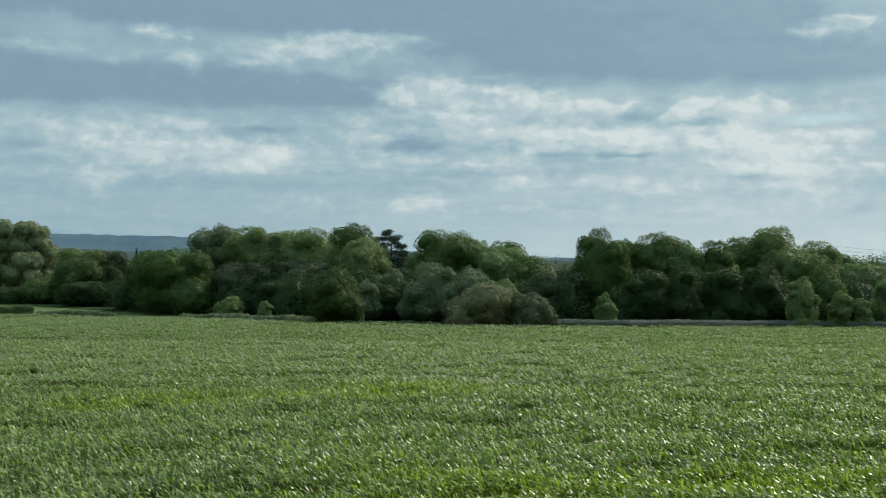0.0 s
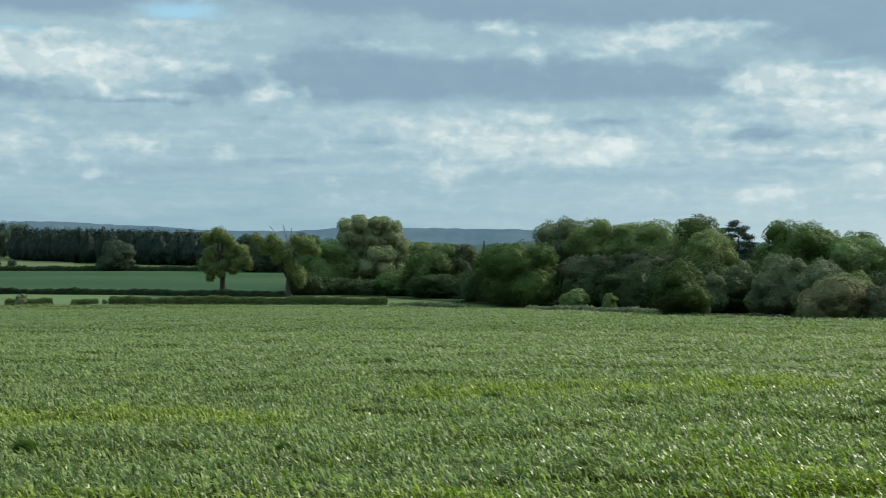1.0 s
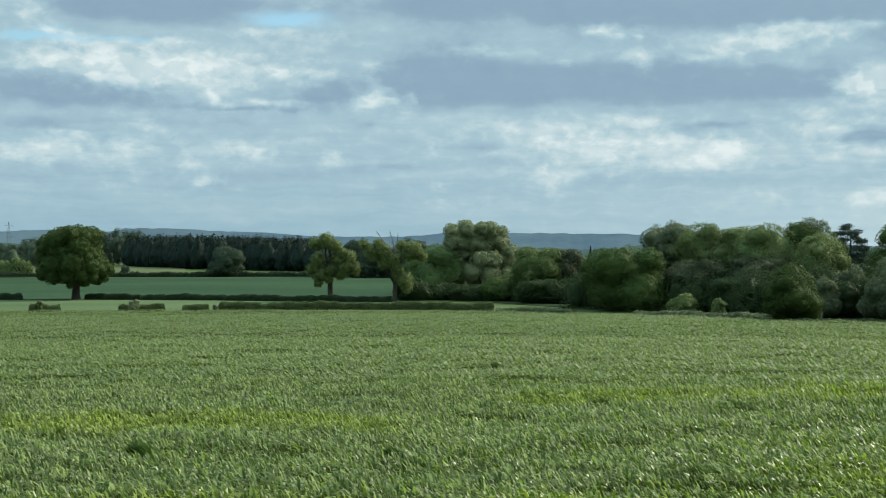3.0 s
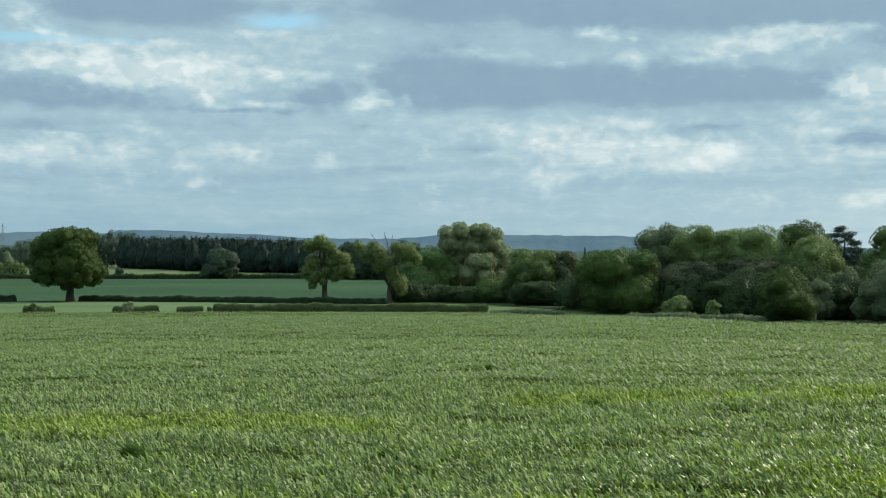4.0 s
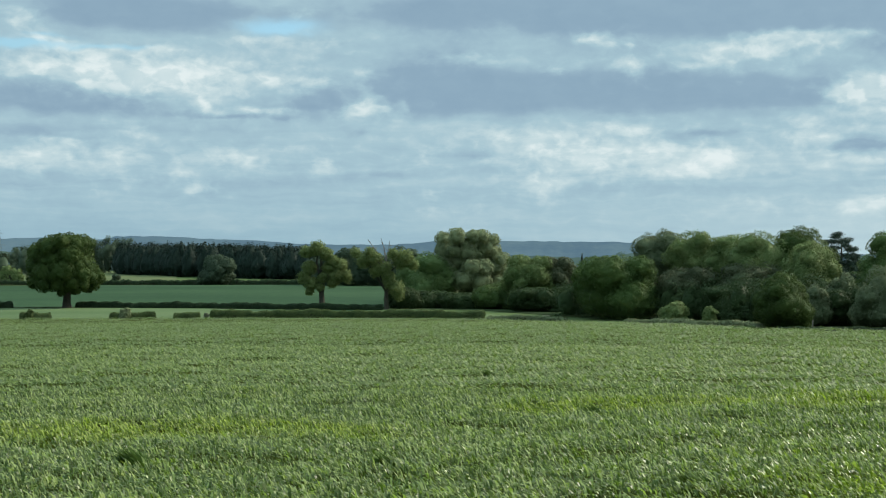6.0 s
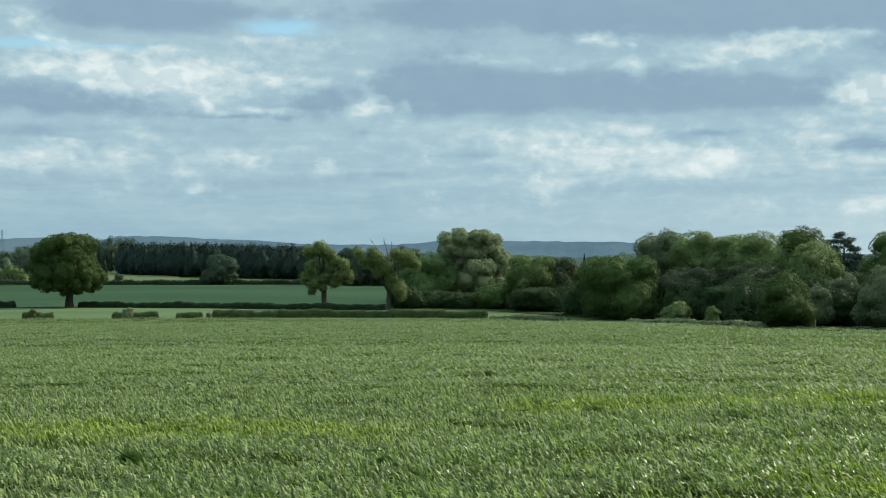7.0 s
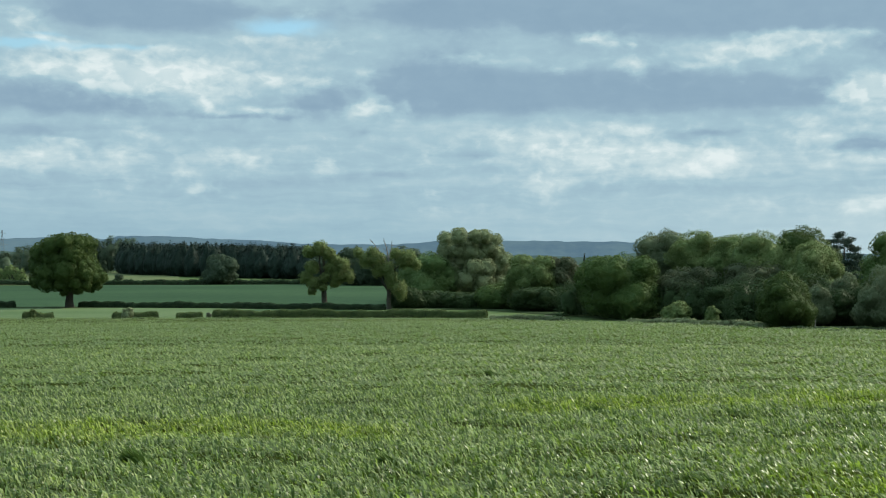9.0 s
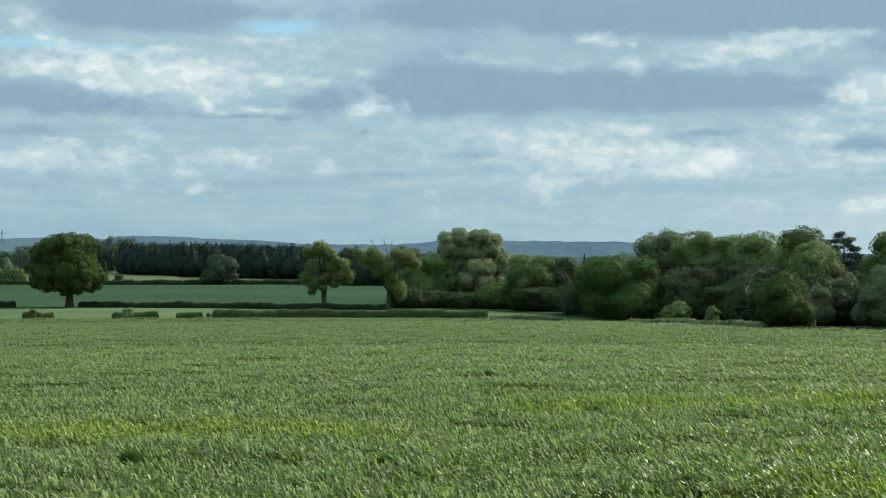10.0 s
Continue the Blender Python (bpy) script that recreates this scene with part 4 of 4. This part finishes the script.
# ---- single trees in the fields ----
tree("oak_tree", "large spreading oak with a full crown and short trunk", *at(-14.55, 318), 16.4, 16.5, "dome", "oak", 501, n=15000, thick=0.85,
     lobes=((0.4, 14.8, 1.9), (-3.0, 13.9, 2.5), (-6.0, 12.3, 2.3), (3.0, 14.4, 1.8), (1.7, 12.0, 2.7), (-2.1, 11.2, 2.8), (-6.7, 9.4, 2.0),
            (-3.9, 8.2, 2.5), (0.4, 8.6, 2.7), (3.4, 9.4, 2.0), (4.7, 7.7, 2.0), (6.5, 6.8, 1.4), (-6.7, 6.4, 1.7), (-3.9, 5.6, 1.8),
            (-0.4, 5.6, 2.0), (3.0, 5.6, 1.6), (5.2, 5.4, 1.5), (0.0, 3.7, 1.0), (-7.5, 5.1, 0.9), (3.9, 4.0, 0.8)))
tree("ivy_clad_tree", "upright tree with a gappy crown and thick trunk", *at(-4.72, 296), 14.4, 10.8, "dome", "ivy", 502, n=7000, thick=0.66, fill=0.5, ragged=0.22,
     lobes=((-1.0, 12.7, 1.6), (-3.3, 12.0, 1.3), (1.0, 11.6, 1.4), (2.2, 10.2, 1.3), (-2.6, 8.7, 1.4), (-3.8, 6.7, 1.3), (-2.3, 5.4, 1.3),
            (-2.7, 3.7, 0.8), (3.8, 9.2, 1.5), (5.0, 7.0, 1.4), (3.0, 7.0, 1.5), (2.2, 5.4, 0.9), (0.2, 6.6, 1.0), (1.5, 8.6, 1.3), (-0.3, 4.6, 0.8)))
tree("stag_headed_tree", "thin-crowned old tree with bare dead top branches", *at(-2.15, 292), 13.0, 12.5, "dome", "ivy", 503, n=6500, thick=0.5, fill=0.45, ragged=0.30,
     lobes=((-3.5, 11.4, 1.1), (-4.7, 10.0, 1.4), (-2.4, 10.2, 1.2), (3.9, 10.4, 1.5), (5.5, 9.2, 1.1), (2.8, 9.4, 1.2), (-0.4, 8.4, 1.5),
            (2.0, 4.5, 1.5), (2.5, 3.1, 1.1), (0.5, 5.3, 1.2), (-6.6, 11.4, 0.9), (1.4, 11.2, 1.0), (0.4, 6.8, 1.2), (-2.2, 8.0, 1.3)),
     spikes=((-0.3, 9.0, -3.8, 14.3), (0.0, 9.5, -1.1, 14.5), (-0.2, 10.0, 0.6, 13.6)))
tree("white_willow", "large pale grey-green willow with billowing crown", *at(0.85, 332), 17.8, 25.0, "dome", "willow", 504, n=20000, thick=0.6,
     lobes=((-4.5, 15.6, 1.7), (-1.3, 16.2, 2.0), (2.7, 16.2, 1.7), (4.9, 16.2, 1.7), (7.4, 15.3, 1.4), (5.8, 13.7, 2.1), (7.6, 12.4, 1.9),
            (0.9, 12.9, 2.6), (3.1, 12.1, 2.4), (-2.2, 13.0, 1.8), (-5.4, 10.3, 2.0), (-3.1, 8.5, 2.0), (-7.2, 8.5, 2.0), (2.2, 9.0, 2.6),
            (5.4, 9.0, 2.4), (8.5, 9.0, 2.1), (11.0, 7.6, 1.9), (9.7, 10.6, 1.7), (0.0, 6.3, 2.6), (4.5, 5.8, 2.6), (9.0, 5.4, 2.1),
            (-5.4, 5.8, 2.1), (11.6, 4.9, 1.8), (-3.6, 3.6, 2.1), (2.2, 3.1, 2.1), (7.2, 3.1, 2.1), (-8.5, 3.1, 1.8), (-4.4, 13.0, 2.0), (-0.6, 10.4, 2.4)))

# ---- the wood ----
tree("field_maple", "green maple at the far end of the cereal field", -37.9, 618.8, 17.4, 13.5, "bush", "far", 1, n=3400, leaf=0.32)
tree("field_maple", "olive-green maple at the far end of the cereal field", -28.4, 614.3, 15.8, 14.5, "bush", "far", 2, n=3400, leaf=0.32)
tree("field_maple", "tall green maple at the far end of the cereal field", -16.9, 609.8, 17.7, 17.5, "bush", "far", 3, n=3400, leaf=0.32)
tree("field_maple", "dark maple beside the conifer plantation", -51.1, 638.0, 14.1, 18.6, "bush", "far", 4, n=3400, leaf=0.32)
tree("hawthorn_tree", "dense green hawthorn at the wood edge", -3.4, 325.0, 12.4, 13.0, "bush", "mid", 5)
tree("poplar_tree", "olive-green tree with thin bare stems below", 17.8, 289.5, 11.3, 9.2, "dome", "olive", 6, base=0.2)
tree("poplar_tree", "brownish half-leafed tree with thin bare stems", 23.0, 291.1, 10.9, 7.9, "dome", "brown", 7, base=0.25, n=3500)
tree("cypress_tree", "narrow dark cypress behind the bushes", 26.6, 270.7, 11.3, 2.3, "cone", "conifer", 8, n=1500)
tree("sycamore_tree", "broad round green sycamore with branches down to the ground", 30.3, 240.5, 11.4, 13.7, "bush", "dark", 9, n=13000)
tree("sycamore_tree", "dark green sycamore behind a broad round one", 26.8, 252.3, 10.4, 6.5, "dome", "dark", 10, n=4000)
tree("elder_bush", "low olive-green elder bush at the field edge", 36.2, 222.6, 3.6, 4.0, "bush", "olive", 11, n=1800)
tree("elder_bush", "small pale green elder bush beside the grass verge", 39.3, 210.4, 2.9, 2.1, "bush", "olive", 12, n=1200)
tree("white_poplar", "tall grey-green white poplar in the wood", 39.0, 256.2, 15.7, 8.8, "dome", "grey", 13, base=0.12)
tree("lime_tree", "tall yellow-green lime tree in the wood", 43.4, 247.3, 15.2, 8.4, "dome", "yellow", 14, base=0.3)
tree("lime_tree", "broad yellow-green lime tree in the wood", 48.9, 243.4, 14.5, 9.5, "dome", "yellow", 15, base=0.25)
tree("lime_tree", "tall olive-green lime tree in the wood", 52.3, 232.9, 14.7, 10.1, "dome", "olive", 16, base=0.2)
tree("maple_tree", "reddish-brown young maple below the taller crowns", 40.9, 238.7, 8.9, 9.3, "dome", "brown", 17, base=0.1, n=4500)
tree("maple_tree", "brown half-leafed maple below the taller crowns", 49.3, 229.5, 9.8, 8.9, "dome", "brown", 18, base=0.1, n=4500)
tree("chestnut_tree", "dark green domed chestnut rising over the wood", 59.2, 233.3, 15.6, 9.0, "dome", "oak", 19, base=0.15)
tree("lime_tree", "yellow-green lime tree at the wood edge", 57.9, 225.3, 12.9, 8.1, "dome", "yellow", 20, base=0.15)
tree("cedar_tree", "dark cedar with flat layered branches", 72.7, 260.5, 14.3, 7.3, "cedar", "conifer", 21, n=4500,
     shelves=((-1.0, 14.3, 1.0), (0.6, 13.3, 1.5), (-2.1, 13.2, 1.2), (-0.6, 12.2, 1.9), (1.8, 11.7, 1.3), (-2.4, 11.6, 1.2), (0.4, 10.5, 2.3),
              (2.5, 10.3, 1.0), (-1.5, 9.4, 2.0), (1.5, 9.2, 2.0), (0.0, 8.0, 3.0), (0.0, 6.5, 3.0), (-1.0, 5.0, 2.5), (1.5, 5.0, 2.5)))
tree("beech_bush", "bright green young beech with low branches", 44.0, 184.6, 7.6, 7.0, "bush", "oak", 22, n=6500)
tree("sallow_bush", "pale grey-green sallow shrub at the wood edge", 52.3, 199.9, 6.1, 4.4, "bush", "grey", 23, n=3500)
tree("sallow_bush", "grey-green sallow with drooping twigs", 56.8, 202.6, 7.8, 5.0, "bush", "grey", 24, n=4000)
tree("laurel_bush", "dark laurel thicket at the wood edge", 56.4, 202.8, 6.5, 9.6, "bush", "shadowed", 25, n=5000)
tree("holm_oak", "dark green domed holm oak in the wood", 69.1, 215.6, 14.3, 10.8, "dome", "dark", 26, base=0.1, n=8500)
tree("ash_tree", "green ash between the oaks", 76.5, 222.9, 13.1, 6.2, "dome", "mid", 27, n=4500)
tree("holm_oak", "dark green holm oak behind the ashes", 87.0, 238.4, 13.0, 7.3, "dome", "dark", 28, n=3000)
tree("ash_tree", "mid-green ash tree in the wood", 77.1, 212.2, 11.9, 9.5, "dome", "mid", 29, base=0.1)
tree("ash_tree", "dark green ash at the end of the copse", 79.8, 207.1, 10.4, 7.9, "dome", "dark", 30, base=0.08)
tree("sallow_bush", "tall grey-green sallow with a rounded crown", 59.8, 193.3, 8.7, 7.7, "bush", "grey", 31, n=6000)
tree("sallow_bush", "grey-green rounded sallow shrub", 63.0, 185.3, 8.1, 7.0, "bush", "grey", 32, n=5000)
tree("sallow_bush", "pale olive sallow shrub", 65.3, 178.2, 6.2, 5.4, "bush", "olive", 33, n=3500)
tree("willow_bush", "round buff-grey willow bush beside the field", 58.9, 169.4, 5.4, 7.0, "bush", "buff", 34, n=6500)
tree("dogwood_bush", "round brown-green dogwood bush beside the field", 64.8, 167.8, 4.5, 5.9, "bush", "brown", 35, n=5500)
tree("thorn_bush", "reddish-brown thorn thicket below trees", 75.7, 189.4, 7.5, 6.0, "bush", "brown", 36, n=4000)
tree("thorn_bush", "russet thorn bush beside dark trees", 80.9, 191.7, 8.1, 6.1, "bush", "brown", 37, n=4000)
tree("oak_tree", "tall dark oak with a ragged crown", 84.7, 191.2, 14.0, 7.6, "dome", "dark", 38, base=0.06, n=8500)
tree("elder_bush", "pale flowering elder bush below the oaks", 76.1, 169.9, 4.5, 2.8, "bush", "mid", 39, n=2200)
tree("oak_tree", "dark oak in the wood", 91.7, 196.6, 12.7, 5.8, "dome", "dark", 40, base=0.06)
tree("oak_tree", "dark green domed oak in the wood", 95.3, 195.0, 13.8, 8.4, "dome", "dark", 41, base=0.06, n=8000)
tree("ash_tree", "green ash with an uneven top", 98.5, 191.1, 12.4, 6.2, "dome", "mid", 42, base=0.06)
tree("ash_tree", "dark green ash in the wood", 102.9, 190.7, 12.5, 6.2, "dome", "dark", 43, base=0.06)
tree("ash_tree", "dark green ash with a ragged top", 112.5, 200.8, 13.6, 7.1, "dome", "dark", 44, base=0.06)
tree("beech_tree", "tall rounded olive-green beech", 118.2, 199.4, 15.3, 10.0, "dome", "yellow", 45, base=0.05, n=9000)
tree("beech_tree", "olive-green beech with a sloping crown", 129.7, 206.3, 13.2, 8.5, "dome", "yellow", 46, base=0.05)
tree("beech_tree", "green beech at the end of the wood", 136.8, 211.2, 11.5, 7.0, "dome", "mid", 47, base=0.05)
tree("hazel_bush", "dark green hazel thicket", 112.7, 179.2, 10.3, 8.8, "bush", "dark", 48, n=7500)
tree("hazel_bush", "pale green hazel with arching branches", 103.5, 167.7, 7.0, 4.1, "bush", "yellow", 49, n=3000)
tree("hawthorn_tree", "small pale green hawthorn by the bank", 108.6, 166.6, 5.1, 3.5, "bush", "yellow", 50, n=2200)
tree("hawthorn_tree", "small pale green hawthorn by the bank", 111.5, 166.1, 4.2, 2.9, "bush", "yellow", 51, n=1800)
tree("hawthorn_tree", "green hawthorn by the bank", 117.8, 169.4, 6.9, 5.1, "bush", "mid", 52, n=3500)
tree("alder_tree", "green alder at the end of the wood", 133.7, 199.1, 9.7, 7.7, "dome", "mid", 53, base=0.05)
tree("alder_tree", "pale green alder at the end of the wood", 137.9, 196.7, 9.0, 8.7, "dome", "yellow", 54, base=0.05)
# thickets filling the space below the crowns; their dark colour imitates shade
tree("holly_bush", "dark holly thicket under the oaks", 85.7, 178.7, 8.1, 7.1, "bush", "shadowed", 55, n=5000)
tree("holly_bush", "dark holly thicket under the trees", 91.6, 178.7, 8.9, 7.1, "bush", "shadowed", 56, n=5000)
tree("holly_bush", "dark holly thicket under the trees", 98.0, 178.3, 8.5, 8.0, "bush", "shadowed", 57, n=5000)
tree("holly_bush", "dark holly thicket under the beeches", 103.6, 177.3, 8.8, 8.0, "bush", "shadowed", 58, n=5000)
tree("holly_bush", "dark undergrowth bush in the wood", 45.3, 225.7, 6.2, 9.1, "bush", "shadowed", 59, n=3500)
tree("holly_bush", "dark undergrowth bush in the wood", 49.2, 215.4, 6.3, 6.7, "bush", "shadowed", 60, n=3500)
tree("holly_bush", "dark undergrowth bush at the wood edge", 25.2, 260.8, 5.8, 7.1, "bush", "shadowed", 61, n=3500)
tree("holly_bush", "dark undergrowth bush at the wood edge", 19.6, 279.3, 5.0, 12.1, "bush", "shadowed", 62, n=4500)
tree("hawthorn_bush", "dark hawthorn thicket at the field corner", -7.4, 299.9, 4.6, 7.9, "bush", "shadowed", 63, n=3500)
tree("hawthorn_bush", "dark hawthorn thicket below the willow", -2.0, 304.0, 3.8, 10.4, "bush", "shadowed", 64, n=3500)
tree("hawthorn_bush", "dark hawthorn thicket below the willow", 5.1, 300.0, 3.5, 10.2, "bush", "shadowed", 65, n=3500)
tree("hawthorn_bush", "green hawthorn thicket beside the willow", 12.6, 295.7, 5.6, 11.4, "bush", "dark", 66, n=4500)
tree("round_tree", "pale green round tree before the plantation", -101.3, 652.2, 14.1, 14.8, "bush", "far", 67, n=3600, leaf=0.30)


# ---- small things ----
def tuft(x, y, r, seed):
    """A rank dark-green tuft standing over the wheat."""
    g = np.random.default_rng(900 + seed)
    n = int(150 + 260 * r)
    a, q = g.uniform(0, 6.28, n), r * np.sqrt(g.uniform(0, 1, n))
    root = np.column_stack([q * np.cos(a), 0.7 * q * np.sin(a), np.zeros(n)])
    lean = np.column_stack([g.normal(-0.22, 0.22, n), g.normal(0, 0.2, n), g.uniform(0.8, 1.1, n)])
    ln = (g.uniform(0.42, 0.68, n) * (1 - 0.35 * (q / r) ** 2))[:, None]
    side = np.column_stack([np.cos(a + 1.2), np.sin(a + 1.2), np.zeros(n)]) * 0.02
    mid, tip = root + lean * ln * 0.6, root + lean * ln + np.column_stack([-0.3 * ln, 0 * ln, -0.12 * ln])
    v = np.stack([root - side, root + side, mid + side, mid - side, tip], 1).reshape(-1, 3)
    i = np.arange(n)[:, None] * 5
    ob = thing("grass_tuft", x, y, "dark rank grass tuft standing in the wheat", "grass tuft", "tufts in the wheat")
    part("leaves", mesh_of("leaves", v, [i + np.array((0, 1, 2, 3)), i + np.array((3, 2, 4))], TUFT), ob)


TUFT = leafy("tuft_leaves", (0.034, 0.072, 0.010), (0.105, 0.165, 0.036), clump=3.0)
tuft(5.1, 47.2, 0.48, 1)
tuft(2.4, 70.2, 0.39, 2)
tuft(-7.2, 33.9, 0.35, 3)
tuft(5.2, 29.2, 0.33, 4)
tuft(-1.2, 32.5, 0.20, 5)
tuft(15.4, 55.7, 0.41, 6)
tuft(17.4, 44.8, 0.38, 7)
tuft(26.7, 63.6, 0.43, 8)
tuft(31.5, 60.3, 0.37, 9)


def pylon(x, y, h):
    """A lattice power pylon: four tapering legs, braces and three pairs of arms."""
    ob = thing("power_pylon", x, y, "grey steel lattice power pylon on the skyline", "pylon")
    w = 0.09 * h

    def at_height(f, sx, sy):
        k = w * (1 - f) ** 1.3 + 0.008 * h
        return np.array((sx * k, sy * k, f * h))

    corners = ((-1, -1), (1, -1), (1, 1), (-1, 1))
    levels = (0.0, 0.2, 0.38, 0.54, 0.68, 0.8, 0.9, 1.0)
    for sx, sy in corners:
        v, f = tube([at_height(q, sx, sy) for q in levels], [0.12] * len(levels), 4)
        part("leg", mesh_of("leg", v, [f], STEEL), ob)
    bits = []
    for q0, q1 in zip(levels, levels[1:]):
        for c0, c1 in zip(corners, corners[1:] + corners[:1]):
            bits.append(tube((at_height(q0, *c0), at_height(q1, *c1)), (0.05, 0.05), 4))
            bits.append(tube((at_height(q0, *c1), at_height(q1, *c0)), (0.05, 0.05), 4))
    v, f = joined(bits)
    part("bracing", mesh_of("bracing", v, f, STEEL), ob)
    for q, reach in ((0.62, 0.17), (0.76, 0.14), (0.9, 0.11)):
        v, f = joined([tube(((-reach * h, 0, q * h), (0, 0, (q + 0.03) * h), (reach * h, 0, q * h)), (0.06, 0.14, 0.06), 4),
                       tube(((-reach * h, 0, q * h), (reach * h, 0, q * h)), (0.07, 0.07), 4)])
        part("arm", mesh_of("arm", v, f, STEEL), ob)


pylon(*at(-17.05, 1800), 48.5)


def cable(b0, z0, b1, z1, d):
    """A sagging overhead cable."""
    pts = []
    for i in range(21):
        q = i / 20
        x, y = at(b0 + (b1 - b0) * q, d)
        pts.append((x, y, z0 + (z1 - z0) * q - 2.0 * math.sin(math.pi * q)))
    x, y, z = pts[0]
    v, f = tube([(p[0] - x, p[1] - y, p[2] - z) for p in pts], [0.024] * 21, 5)
    ob = new("power_cable", mesh_of("power_cable", v, [f], STEEL))
    ob.location = (x, y, z)
    tagged(ob, "thin overhead power cable beyond the wood", "cable", "overhead cables")


for lift in (0.0, 1.1, 2.2):
    cable(32.0, 7.6 + lift, 44.0, 5.6 + lift, 420)


def power_pole(x, y, top):
    """A wooden pole with three cross-bars that carry the cables."""
    g = ground_z(x, y)
    ob = thing("power_pole", x, y, "tarred wooden power pole carrying three cables", "power pole", "poles of the line")
    v, f = tube(((0, 0, -0.3), (0, 0, 0.5 * (top - g)), (0, 0, top - g + 0.3)), (0.2, 0.17, 0.13), 8)
    part("pole", mesh_of("pole", v, [f], BARK, True), ob)
    for lift in (0.0, 1.1, 2.2):
        v, f = tube(((-0.9, 0, top - g - lift), (0.9, 0, top - g - lift)), (0.07, 0.07), 4)
        part("crossbar", mesh_of("crossbar", v, [f], BARK), ob)


power_pole(*at(32.0, 420), 9.8)
power_pole(*at(44.0, 420), 7.8)


def mound(x, y, w, h, seed):
    """A small heap of pale bare earth."""
    g = np.random.default_rng(seed)
    verts, faces = [(0, 0, h)], []
    for i, q in enumerate((0.3, 0.55, 0.8, 1.0, 1.15)):
        for j in range(16):
            a = j * math.pi / 8
            r = 0.5 * w * q * (1 + 0.12 * math.sin(3 * a + seed))
            verts.append((r * math.cos(a), 0.6 * r * math.sin(a), h * math.cos(min(1.0, q) * math.pi / 2) ** 1.2 + g.normal(0, 0.03) - 0.04 * (q > 0.9)))
    tri = [(0, 1 + j, 1 + (j + 1) % 16) for j in range(16)]
    quad = [(1 + i * 16 + j, 17 + i * 16 + j, 17 + i * 16 + (j + 1) % 16, 1 + i * 16 + (j + 1) % 16) for i in range(4) for j in range(16)]
    ob = new("earth_mound", mesh_of("earth_mound", verts, [np.array(tri), np.array(quad)], EARTH, True))
    ob.location = (x, y, ground_z(x, y))
    tagged(ob, "small mound of pale bare earth at the field corner", "mound")


mound(*at(4.2, edge(4.2) + 5), 3.6, 0.8, 3)


def post(x, y, h):
    """A weathered round fence post with a slanted top."""
    v, f = tube(((0, 0, -0.2), (0.01, 0, 0.5 * h), (0.03, 0, h), (0.03, 0, h + 0.03)), (0.08, 0.075, 0.07, 0.03), 8)
    ob = new("fence_post", mesh_of("fence_post", v, [f], DEAD_WOOD, True))
    ob.location = (x, y, ground_z(x, y))
    tagged(ob, "weathered grey wooden fence post beside the field", "fence post")


post(*at(14.5, edge(14.5) + 1.6), 1.2)

tree("dog_rose", "pale grey-green rose bush growing in the hedge", *at(-12.35, 249.6), 2.0, 1.9, "bush", "willow", 801, n=420)
tree("dog_rose", "small pale rose bush at the end of the hedge", *at(-15.95, 250.6), 1.9, 1.3, "bush", "hedge", 802, n=300)
tree("elder_shrub", "white-flowering elder shrub behind the hedge", *at(-9.25, 252.5), 0.9, 0.8, "bush", "blossom", 803, n=260)
tree("elder_shrub", "white-flowering elder shrub behind the hedge", *at(-8.5, 252.5), 1.5, 1.0, "bush", "hedge", 804, n=260)
tree("field_bush", "small round bush alone in the far pasture", *at(-12.7, 800), 3.6, 4.2, "bush", "far", 805, n=700, leaf=0.3)
hedge("hedge", "buff-brown overgrown hedge at the end of the pasture", [at(-21, 780), at(-16.2, 770)], 6.5, 6.0, "olive", 12, 0.8, 60, 0.25)


# ---- movement ----
def motions():
    """The wheat shivers in the wind, each part of the stand in its own time."""
    for i, ob in enumerate(SWAYING):
        rows = []
        for q in range(41):
            t = q * 0.25
            dx = -0.018 * math.sin(2.1 * t + 2.1 * i) - 0.012 * math.sin(5.3 * t + 1.3 * i)
            rows.append((t, pose(dx, 0.4 * dx, 0)))
        walk(ob, rows)


motions()
